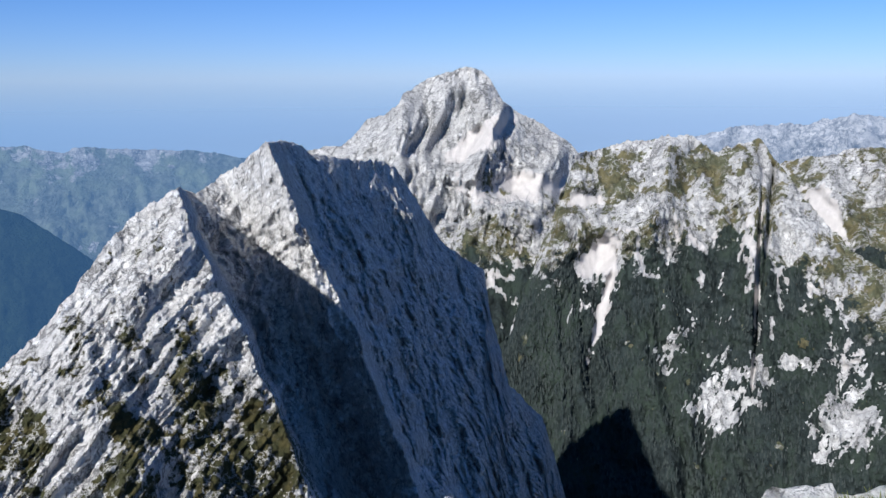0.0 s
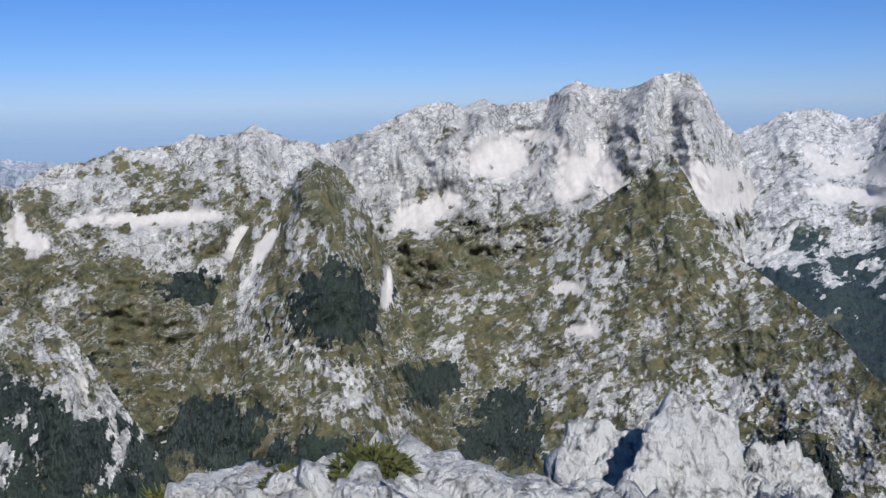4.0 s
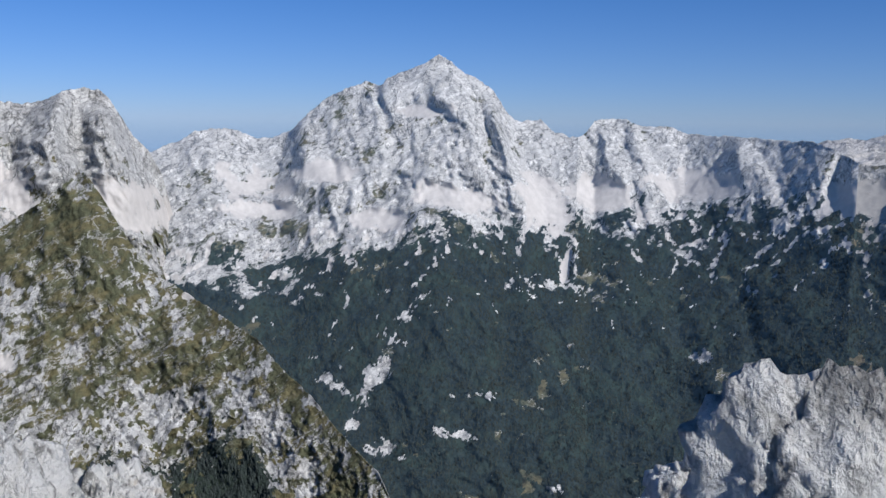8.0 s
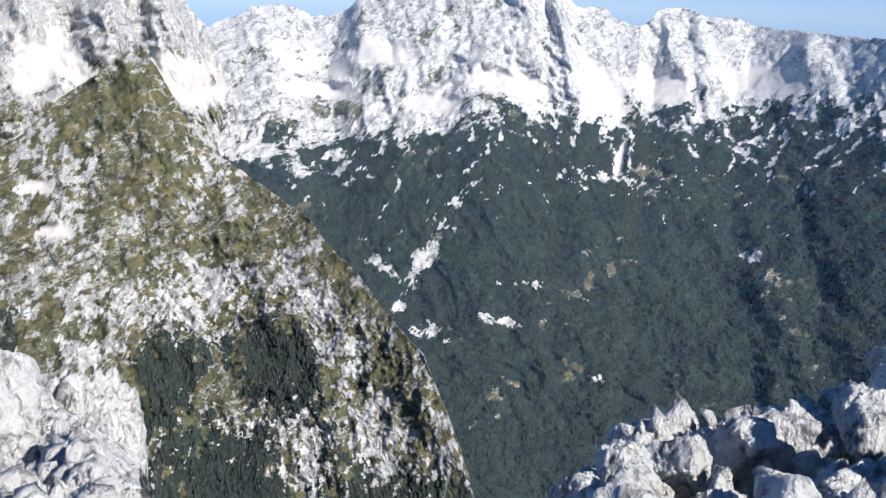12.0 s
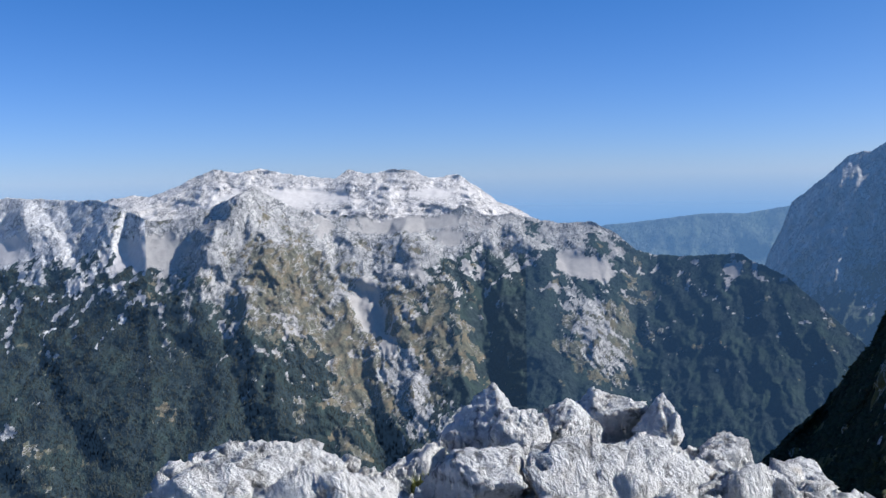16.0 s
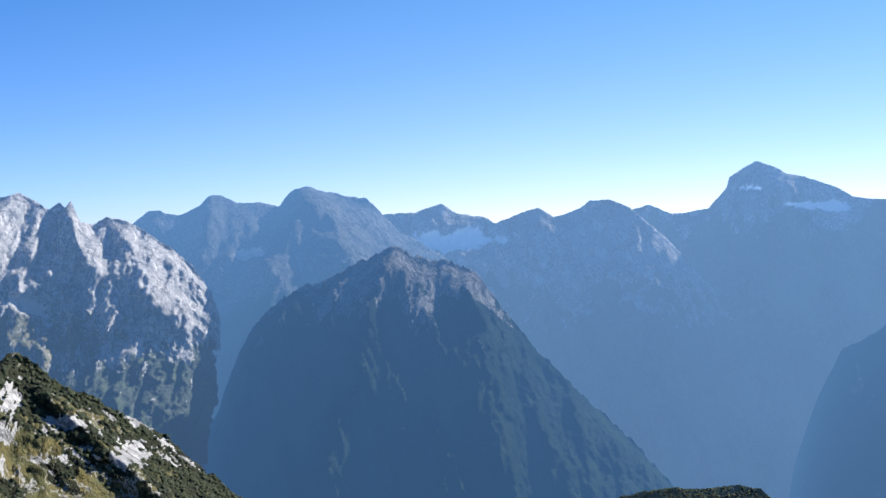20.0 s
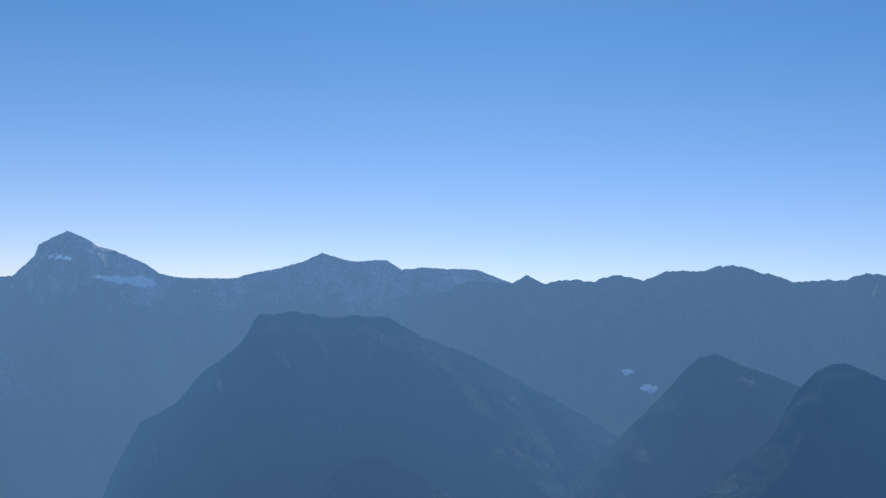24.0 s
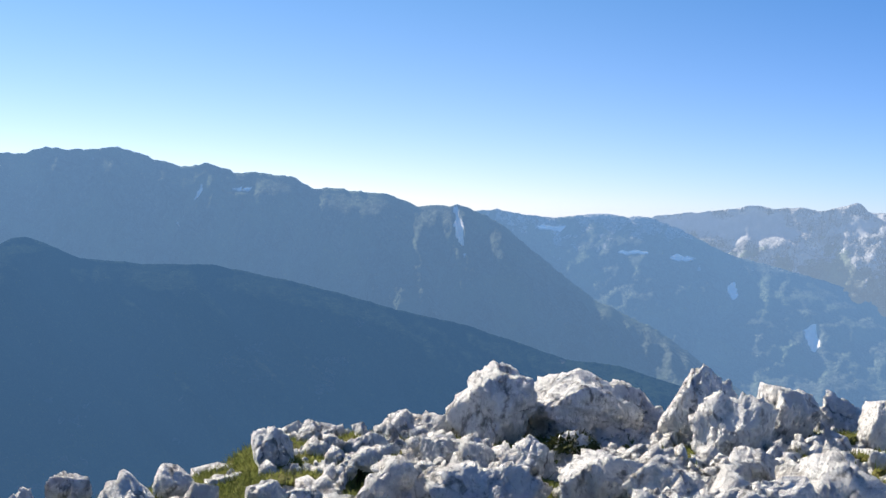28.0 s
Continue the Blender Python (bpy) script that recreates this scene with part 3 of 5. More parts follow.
# ridge across the valley
C = mountain("gullied_ridge", "pale ridge with scree gullies and a dark cleft above woods", [(-2, -32), (3, -17), (6, -9), (7.7, -4.4), (9, -4.1), (10.2, -3.8), (12.7, -3.3), (14.1, -3.3), (14.8, -4.0), (15.4, -4.3), (16.1, -3.9), (17.8, -3.5), (18.5, -4.5), (19.1, -5.1), (20.5, -7), (23, -9.5), (28, -12), (33, -20), (37, -30), (39, -35)],
         [(-2, 1400), (4, 1800), (9, 2000), (18, 2000), (28, 1750), (39, 1300)], flat(1240), flat(-36), mid_rock, rows=260, step=0.09, relief=70, size=170, rib=0.42, jag=0.42,
         spurs=[(18.6, -4.6, 18.2, -16, 0.25, -34), (17.2, -4.2, 18.4, -11, 1.4, 40), (13.3, -3.6, 12.2, -9, 1.8, 48)],
         screes=[(8.9, -10.3, 1.0, 1.1, 0.6), (9.4, -13.2, 0.28, 2.0, 0.25), (18.0, -11.5, 0.13, 5.5, 0.0), (8.0, -7.0, 1.3, 0.5, 0)],
         furrows=[(-2, 39, -36, -3, 0.25, 2.0, 55)],
         slabs=[(13.4, -15.3, 1.1, 1.0, 0.5), (16.6, -17.6, 1.6, 2.0, 0.4), (20.2, -15.6, 1.5, 0.5, 0.3), (23.4, -18.0, 1.9, 2.2, 0.45), (30.2, -18.8, 0.8, 1.6, 0.45), (18.3, -15.5, 0.3, 3, -0.1)],
         treeline=[(0, -11.5), (9, -11), (13, -9.5), (18, -9.5), (20, -11), (23, -13.2), (28, -16)], grass=[(11, -9, 4, 2.2, 0.55), (15, -7, 3, 2, 0.4), (6, -10, 3, 2, 0.5)], bare=0.40, veg=[(-12, .6), (-6, .45), (-3.3, .22)], seed=5)
woods.append((C, 5.5, 15))
# long plateau ridge, further off
C3 = mountain("plateau_ridge", "long grey karst ridge with grassy ledges", [(13, -9), (17, -6), (19.1, -4.6), (21.7, -4.2), (22.6, -3.8), (24.8, -3.9), (26, -4.2), (27, -3.5), (28.2, -3.0), (29.5, -2.9), (31.4, -2.1), (32.7, -2.3), (34, -2.0), (35.5, -1.5), (36.3, -1.8), (37.6, -1.5), (38.7, -1.0), (39.8, -1.5), (40.8, -2.0), (42.1, -2.1), (43.5, -4), (46, -9), (49, -16), (53, -26), (56, -35)],
         [(13, 2600), (43, 2600), (56, 1300)], flat(1240), flat(-36), mid_rock, rows=280, step=0.1, relief=105, size=210, rib=0.42, jag=0.27, profile=2.0,
         spurs=[(21.5, -4.5, 22.5, -9, 1.6, 36), (25.5, -4.4, 25.2, -9, 0.7, -54), (38.7, -1.4, 38, -4, 2, 48)],
         furrows=[(13, 56, -36, -1, 0.2, 2.2, 26)],
         screes=[(21.3, -7.4, 0.8, 1.8, -0.75), (26.0, -6.5, 0.8, 1.3, -0.3), (33.5, -6.1, 3.4, 0.5, 0), (37.5, -7.5, 0.7, 1.0, 0.3)],
         groves=[(27.0, -16.3, 3.3, 2.2, -0.4), (35.6, -18.6, 4.0, 2.0, 0), (34.5, -10.2, 1.6, 0.7, 0), (22.5, -10.4, 2.2, 1.2, 0.5)], slabs=[(30.2, -18.8, 0.8, 1.6, 0.45)],
         treeline=[(17, -12), (24, -15), (30, -19.5), (48, -20)], tree_noise=2.0, grass=[(30, -13, 7, 3.2, 0.8), (28, -6, 4, 2, 0.6), (36, -9, 4, 3, 0.45)], bare=0.25, veg=[(-20, .70), (-9, .66), (-6, .46), (-1, .24)], seed=6)
woods.append((C3, 5.5, 15))
mountain("backdrop_snow_range", "pale snowy range in far haze", [(9, -4.5), (12, -4.0), (14.3, -3.4), (15.9, -2.9), (17.5, -2.7), (20.1, -2.6), (22.3, -2.1), (23.9, -2.2), (25.4, -2.6), (27.9, -2.9), (31, -3.5)],
         flat(4700), flat(4300), flat(-9), pale_rock, rows=50, relief=180, size=260, jag=0.36, seed=7, kind="structure")
# wall of the massif
mountain("massif_wall", "bright limestone massif with broad scree basin", [(38, -4), (40.5, -3), (42.6, -2.2), (43.9, -1.9), (45.2, -1.4), (46.5, -0.8), (47.5, -0.3), (48.5, 0), (49.7, 0.1), (50.7, -0.2), (51.7, 0.2), (52.6, -0.2), (53.6, 0.1), (54.8, 0), (56.1, 0.6), (57, 1.2), (57.9, 0.9), (59.4, 0.6), (60.6, 0.9), (61.8, 1.5), (63.2, 1.5), (63.8, 1.0), (64.4, 0), (65, -1), (65.8, -1.9), (66.4, -3.0), (67.0, -5.5), (67.5, -8.5), (68.2, -14), (69.5, -34)],
         flat(2900), flat(1240), flat(-36), mid_rock, rows=290, step=0.09, relief=112, size=230, rib=0.42, jag=0.27, profile=2.6,
         spurs=[(46, -1.5, 44.5, -6, 2.2, 78), (52, -0.2, 51.5, -3.4, 2, 66), (57, 0.8, 56.8, -3.2, 1.8, 84), (61.5, 1.2, 60.5, -4, 1.8, 102), (63.5, 0.5, 64.5, -5, 1.5, 84)],
         furrows=[(38, 80, -7, 2, 0.1, 1.6, 70)],
         screes=[(52.9, -3.1, 2.3, 1.3, 0.4), (54.7, -1.9, 1.8, 0.5, 0), (48.6, -6.1, 1.9, 1.4, 0.8), (58.0, -3.3, 0.6, 1.6, -0.2), (59.3, -4.6, 1.3, 1.7, -0.5), (57.0, -4.2, 1.0, 1.6, 0), (64.4, -4.4, 2.3, 1.1, -0.6), (66, -5.5, 3, 0.8, 0)],
         treeline=[(38, -14), (60, -14), (66, -9.5)], tree_noise=2.0, grass=[(50, -9.6, 6, 2.6, 0.75), (54, -6.8, 3, 0.7, 0.6), (50, -14, 8, 4, 0.75)], bare=0.05, veg=[(-20, .7), (-8.5, .62), (-6, .3), (-4, .08), (0, 0)], seed=8)
E2 = mountain("grassy_cone", "steep grassy rock cone above woods", [(28, -35), (31, -25), (34, -16), (36, -11), (37.4, -8), (38.6, -6.2), (40.3, -4.6), (41.6, -3.3), (42.7, -3.0), (43.6, -3.7), (44.5, -4.6), (45.5, -6.9), (46.2, -9.5), (47.5, -13), (50, -20), (53, -28), (56, -35)],
         [(28, 1300), (37, 1850), (46, 1880), (56, 1300)], flat(1240), flat(-36), mid_rock, rows=170, step=0.12, relief=52, size=120, rib=0.5, jag=0.22, profile=1.5,
         spurs=[(42.7, -3.2, 42.2, -12, 2.4, 66)],
         furrows=[(28, 56, -36, -4, 0.0, 1.8, 30)],
         screes=[(39.0, -8.0, 0.5, 1.6, 0.6), (46.0, -10.6, 0.3, 2.4, 0.25)], slabs=[(44.0, -16.7, 0.8, 3.2, -0.9)],
         groves=[(43.2, -12.0, 2.6, 2.2, 0), (41.4, -20.8, 3.2, 1.8, 0), (36.0, -18.4, 3.2, 1.9, 0), (48.5, -16, 1.9, 1.2, -0.5)], treeline=flat(-23.0), tree_noise=1.5, grass=[(42.4, -5.2, 2.4, 2.5, 0.75), (42, -15, 5, 4, 0.4)], bare=0.42, veg=[(-20, .70), (-10, .66), (-3, .60)], seed=9)
woods.append((E2, 5.5, 14))
E = mountain("pyramid_hill", "grassy rock pyramid with a broad karst slope below", [(38, -34), (41, -24), (44, -16), (46, -12), (50, -10.5), (53, -9.8), (55.2, -8.5), (56.8, -7.2), (58, -6.0), (59.9, -4.7), (61.1, -3.8), (61.8, -3.15), (62.25, -2.75), (62.7, -3.45), (63.4, -4.6), (64.3, -6.3), (65.3, -7.9), (66, -8.7), (69.6, -11.1), (71.7, -12.7), (73, -14.3), (74.7, -15.9), (76.1, -17.7), (77.5, -19.2), (78.6, -20.2), (81, -25), (83, -30)],
         [(38, 1300), (46, 1950), (62, 2000), (70, 1750), (78, 1480), (83, 1330)], flat(1240), flat(-36), mid_rock, rows=300, step=0.085, relief=28, size=90, rib=0.5, jag=0.22, profile=1.5, furrows=[(60, 84, -34, -17, 0.1, 1.8, 15), (57, 68, -10, -3, 0.0, 1.4, 18)],
         spurs=[(62.3, -3.0, 62.6, -9, 3.4, 34), (68, -12, 72, -24, 2.5, 12), (71, -18, 75, -30, 1.2, 12)],
         screes=[(56.5, -10.6, 0.9, 0.4, 0), (67.8, -9.9, 1.2, 0.25, 0), (57.4, -13, 1.0, 0.35, 0)],
         slabs=[(73.2, -20, 1.1, 5, -0.6), (71.5, -26, 1.6, 3.0, -0.3), (64, -17.5, 6, 1.6, 0.6), (59, -19.5, 2.4, 1.2, 0.6)],
         groves=[(63.3, -20.8, 1.8, 3.2, 0), (70.0, -21.0, 2.6, 3.4, -0.3), (52.8, -18.7, 2.2, 2.0, 0), (48.5, -16.0, 1.5, 1.0, 0), (66.5, -27, 3, 3, 0), (58.8, -23.4, 1.4, 1.6, 0)],
         treeline=[(46, -23), (55, -24), (66, -24.5), (72, -25), (80, -27)], tree_noise=1.3,
         grass=[(62.3, -6, 3.5, 3.2, 0.85), (58, -14, 8, 5, 0.5), (68, -13.5, 4, 2, 0.85), (60, -22, 3, 1.0, 1.0), (67.2, -22.3, 0.6, 1.6, 1.0)], bare=0.1, veg=[(-36, .55), (-20, .62), (-17, .54), (-14, .56), (-11, .72), (-9, .68), (-3, .76)], seed=10)
woods.append((E, 4.5, 13))
# the great peak and the chain beyond it
PEAK_CREST = [(62, -3.5), (65.3, -2.2), (66.3, -1.7), (67.5, -1.2), (68.2, -0.7), (69.5, -0.5), (70.8, -0.7), (71.8, -1.1), (72.7, -1.0), (73.7, -0.6), (74.7, 0.5), (75.9, 1.4), (77.8, 2.1), (78.7, 1.9), (79.1, 2.4), (80.4, 2.9), (81.3, 3.25), (82.0, 3.8), (82.5, 3.5), (83.2, 2.95), (84.2, 2.4), (85.1, 1.8), (85.8, 0.7), (86.3, 0.1), (86.7, 0), (87.9, 0.1), (88.6, -0.5), (89.5, -0.9)]
CHAIN_CREST = [(90.2, -0.8), (90.9, 0.1), (91.8, 0.2), (92.6, 0.2), (93.4, -0.2), (95.3, -0.2), (96, -0.6), (97.9, -0.7), (99.8, -0.7), (101.1, -0.9), (102.7, -0.9), (103.6, -1.2), (104.5, -1.7), (105.2, -2.1), (106, -2.1), (107.4, -1.9), (109, -1.3), (110, -0.8), (111, -0.3)]
SPUR_CREST = [(112, -0.9), (113.3, -1.6), (115.2, -2.3), (116.5, -2.0), (118.2, -2.5), (119.8, -2.2), (121.7, -2.2), (123, -1.6), (124.3, -2.3), (125.9, -2.1), (127.5, -2.6), (128.7, -2.8), (130.3, -2.7), (131.5, -3.3), (132.7, -4.2), (133.9, -4.6), (136.3, -4.7), (138.2, -4.5), (141, -5.8), (144, -8.5), (148, -12), (153, -17), (156, -22)]
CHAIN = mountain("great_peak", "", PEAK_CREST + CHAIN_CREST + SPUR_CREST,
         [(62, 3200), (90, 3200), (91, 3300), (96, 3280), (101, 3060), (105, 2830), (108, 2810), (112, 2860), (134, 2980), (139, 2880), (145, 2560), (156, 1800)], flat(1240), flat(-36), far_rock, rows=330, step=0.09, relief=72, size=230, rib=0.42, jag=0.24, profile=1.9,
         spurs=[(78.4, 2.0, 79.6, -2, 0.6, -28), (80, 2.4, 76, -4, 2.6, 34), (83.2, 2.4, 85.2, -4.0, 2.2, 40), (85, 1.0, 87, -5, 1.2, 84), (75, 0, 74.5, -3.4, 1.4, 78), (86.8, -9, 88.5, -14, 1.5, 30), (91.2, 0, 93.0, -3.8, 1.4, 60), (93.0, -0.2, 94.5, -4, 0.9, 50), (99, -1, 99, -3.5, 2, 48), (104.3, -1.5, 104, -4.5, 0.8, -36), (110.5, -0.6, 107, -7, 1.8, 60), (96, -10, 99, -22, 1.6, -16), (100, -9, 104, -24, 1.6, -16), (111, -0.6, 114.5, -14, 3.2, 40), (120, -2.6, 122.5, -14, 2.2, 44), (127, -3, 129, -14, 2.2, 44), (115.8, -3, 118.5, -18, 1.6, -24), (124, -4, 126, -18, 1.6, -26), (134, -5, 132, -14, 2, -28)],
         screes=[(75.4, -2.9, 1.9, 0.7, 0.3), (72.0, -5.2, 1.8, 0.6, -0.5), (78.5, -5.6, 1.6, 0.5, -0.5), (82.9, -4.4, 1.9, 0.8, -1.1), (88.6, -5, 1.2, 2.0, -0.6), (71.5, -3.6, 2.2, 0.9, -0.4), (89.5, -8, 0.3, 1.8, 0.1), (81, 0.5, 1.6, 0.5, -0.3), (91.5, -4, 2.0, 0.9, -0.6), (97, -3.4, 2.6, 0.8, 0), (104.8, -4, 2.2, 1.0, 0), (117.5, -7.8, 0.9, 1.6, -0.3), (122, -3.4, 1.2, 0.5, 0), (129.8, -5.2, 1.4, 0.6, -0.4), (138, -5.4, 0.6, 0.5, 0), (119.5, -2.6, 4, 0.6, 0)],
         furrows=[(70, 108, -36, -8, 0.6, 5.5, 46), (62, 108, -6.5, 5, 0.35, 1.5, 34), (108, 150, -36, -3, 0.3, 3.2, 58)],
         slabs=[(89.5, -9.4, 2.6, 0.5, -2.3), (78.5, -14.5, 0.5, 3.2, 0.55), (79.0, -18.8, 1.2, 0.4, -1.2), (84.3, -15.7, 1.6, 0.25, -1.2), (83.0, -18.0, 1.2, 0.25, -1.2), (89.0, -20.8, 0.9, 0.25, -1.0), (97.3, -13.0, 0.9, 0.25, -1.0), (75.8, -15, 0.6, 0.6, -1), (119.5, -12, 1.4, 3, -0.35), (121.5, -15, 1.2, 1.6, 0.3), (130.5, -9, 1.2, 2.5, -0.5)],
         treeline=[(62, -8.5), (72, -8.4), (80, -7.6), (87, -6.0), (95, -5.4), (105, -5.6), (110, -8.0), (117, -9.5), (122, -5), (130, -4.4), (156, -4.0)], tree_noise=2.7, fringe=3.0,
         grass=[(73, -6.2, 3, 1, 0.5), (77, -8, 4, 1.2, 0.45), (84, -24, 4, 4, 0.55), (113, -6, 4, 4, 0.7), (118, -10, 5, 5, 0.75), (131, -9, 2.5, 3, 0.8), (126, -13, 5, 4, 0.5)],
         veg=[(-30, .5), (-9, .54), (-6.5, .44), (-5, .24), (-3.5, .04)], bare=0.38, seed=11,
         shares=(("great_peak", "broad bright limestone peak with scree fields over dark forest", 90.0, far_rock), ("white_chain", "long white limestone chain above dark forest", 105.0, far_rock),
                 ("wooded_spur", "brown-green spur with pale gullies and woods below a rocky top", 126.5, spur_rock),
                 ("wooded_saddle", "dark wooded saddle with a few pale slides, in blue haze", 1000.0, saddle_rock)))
bare_spur = CHAIN[2].copy()
bare_spur[:, int((122 - 62) / 0.09):] = 0
woods.append(((CHAIN[0], CHAIN[1], bare_spur), 5.0, 13))
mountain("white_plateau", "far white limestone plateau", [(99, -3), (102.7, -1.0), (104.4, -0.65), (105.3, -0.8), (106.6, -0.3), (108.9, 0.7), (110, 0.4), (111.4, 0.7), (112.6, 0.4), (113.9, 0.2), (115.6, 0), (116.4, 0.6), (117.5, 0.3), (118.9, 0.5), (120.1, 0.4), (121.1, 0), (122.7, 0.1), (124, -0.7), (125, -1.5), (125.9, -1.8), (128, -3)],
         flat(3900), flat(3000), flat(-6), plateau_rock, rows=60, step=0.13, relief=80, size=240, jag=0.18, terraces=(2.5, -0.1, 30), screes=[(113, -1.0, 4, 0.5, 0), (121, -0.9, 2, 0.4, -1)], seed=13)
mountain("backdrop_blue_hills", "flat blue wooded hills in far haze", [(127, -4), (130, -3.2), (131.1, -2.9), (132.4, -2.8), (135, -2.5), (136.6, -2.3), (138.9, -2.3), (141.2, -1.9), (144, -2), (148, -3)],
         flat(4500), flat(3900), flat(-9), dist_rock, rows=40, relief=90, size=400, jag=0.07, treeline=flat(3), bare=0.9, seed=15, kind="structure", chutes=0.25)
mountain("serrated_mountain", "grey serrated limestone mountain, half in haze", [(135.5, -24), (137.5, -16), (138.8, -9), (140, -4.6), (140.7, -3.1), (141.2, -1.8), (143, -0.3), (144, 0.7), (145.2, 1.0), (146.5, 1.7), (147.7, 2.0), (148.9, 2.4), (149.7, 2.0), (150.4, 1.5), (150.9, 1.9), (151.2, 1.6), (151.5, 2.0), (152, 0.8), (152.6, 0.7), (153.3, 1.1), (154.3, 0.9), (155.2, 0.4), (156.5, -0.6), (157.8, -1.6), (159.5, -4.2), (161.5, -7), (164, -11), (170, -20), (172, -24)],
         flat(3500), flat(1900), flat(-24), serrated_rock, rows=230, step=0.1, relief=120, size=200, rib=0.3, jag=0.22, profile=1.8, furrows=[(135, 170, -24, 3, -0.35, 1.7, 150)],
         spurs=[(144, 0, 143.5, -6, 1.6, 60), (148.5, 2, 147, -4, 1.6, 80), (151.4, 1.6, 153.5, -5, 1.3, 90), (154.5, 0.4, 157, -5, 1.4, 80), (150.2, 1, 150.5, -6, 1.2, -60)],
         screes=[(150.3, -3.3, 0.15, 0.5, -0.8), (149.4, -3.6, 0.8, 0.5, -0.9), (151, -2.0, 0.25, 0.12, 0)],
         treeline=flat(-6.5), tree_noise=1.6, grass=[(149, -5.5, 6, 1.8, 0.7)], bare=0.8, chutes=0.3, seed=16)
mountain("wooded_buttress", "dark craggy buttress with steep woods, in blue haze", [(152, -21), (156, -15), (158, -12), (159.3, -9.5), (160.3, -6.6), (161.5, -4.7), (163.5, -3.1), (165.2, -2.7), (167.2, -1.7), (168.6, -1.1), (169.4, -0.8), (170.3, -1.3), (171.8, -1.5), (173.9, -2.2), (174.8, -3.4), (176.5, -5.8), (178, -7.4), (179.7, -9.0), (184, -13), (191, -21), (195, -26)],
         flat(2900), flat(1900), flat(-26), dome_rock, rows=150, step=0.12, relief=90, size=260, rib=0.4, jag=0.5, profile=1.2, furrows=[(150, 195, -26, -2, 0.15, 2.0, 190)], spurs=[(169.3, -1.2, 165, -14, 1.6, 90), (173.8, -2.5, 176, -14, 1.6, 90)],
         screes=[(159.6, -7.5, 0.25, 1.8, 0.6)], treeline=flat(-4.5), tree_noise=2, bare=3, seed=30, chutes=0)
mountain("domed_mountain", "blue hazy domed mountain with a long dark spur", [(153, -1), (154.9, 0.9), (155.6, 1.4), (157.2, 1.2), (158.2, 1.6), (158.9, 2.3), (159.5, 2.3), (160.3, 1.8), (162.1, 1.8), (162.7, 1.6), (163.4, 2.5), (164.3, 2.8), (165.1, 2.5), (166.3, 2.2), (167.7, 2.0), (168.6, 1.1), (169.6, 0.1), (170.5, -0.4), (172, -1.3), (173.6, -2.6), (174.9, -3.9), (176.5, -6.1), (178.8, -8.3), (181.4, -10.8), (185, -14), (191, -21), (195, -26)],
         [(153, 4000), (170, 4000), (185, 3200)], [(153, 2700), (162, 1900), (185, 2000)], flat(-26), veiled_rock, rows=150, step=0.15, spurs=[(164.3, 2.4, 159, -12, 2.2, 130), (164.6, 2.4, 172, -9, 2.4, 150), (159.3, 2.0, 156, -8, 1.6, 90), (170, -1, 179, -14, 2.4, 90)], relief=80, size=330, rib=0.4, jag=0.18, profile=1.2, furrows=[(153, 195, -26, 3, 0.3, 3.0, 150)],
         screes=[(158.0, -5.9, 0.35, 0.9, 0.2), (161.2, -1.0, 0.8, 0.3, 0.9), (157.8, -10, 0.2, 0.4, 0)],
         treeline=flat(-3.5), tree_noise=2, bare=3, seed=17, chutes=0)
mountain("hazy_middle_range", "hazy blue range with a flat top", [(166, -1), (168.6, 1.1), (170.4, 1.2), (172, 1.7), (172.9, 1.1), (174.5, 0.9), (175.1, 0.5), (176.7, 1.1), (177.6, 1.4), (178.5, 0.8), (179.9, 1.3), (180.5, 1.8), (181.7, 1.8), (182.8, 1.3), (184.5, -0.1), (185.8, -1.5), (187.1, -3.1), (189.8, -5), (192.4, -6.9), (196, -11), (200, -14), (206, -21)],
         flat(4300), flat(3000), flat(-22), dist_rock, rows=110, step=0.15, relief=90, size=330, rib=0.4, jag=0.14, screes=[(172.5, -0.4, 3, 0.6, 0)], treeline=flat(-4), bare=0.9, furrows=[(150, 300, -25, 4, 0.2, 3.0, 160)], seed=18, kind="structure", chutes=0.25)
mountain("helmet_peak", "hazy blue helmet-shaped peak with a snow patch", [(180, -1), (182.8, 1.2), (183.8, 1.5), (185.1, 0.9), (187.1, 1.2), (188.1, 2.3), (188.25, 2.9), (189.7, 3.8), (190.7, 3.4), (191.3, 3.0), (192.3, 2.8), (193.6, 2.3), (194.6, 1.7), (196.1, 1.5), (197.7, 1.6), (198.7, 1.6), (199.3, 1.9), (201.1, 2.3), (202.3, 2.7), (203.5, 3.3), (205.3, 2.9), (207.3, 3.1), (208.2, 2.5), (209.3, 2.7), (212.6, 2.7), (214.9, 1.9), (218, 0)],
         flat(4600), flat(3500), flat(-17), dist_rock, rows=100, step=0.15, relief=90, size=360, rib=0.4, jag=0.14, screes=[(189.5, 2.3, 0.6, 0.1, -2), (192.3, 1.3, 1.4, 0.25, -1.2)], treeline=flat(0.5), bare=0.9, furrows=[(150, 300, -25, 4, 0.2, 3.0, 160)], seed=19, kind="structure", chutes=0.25)
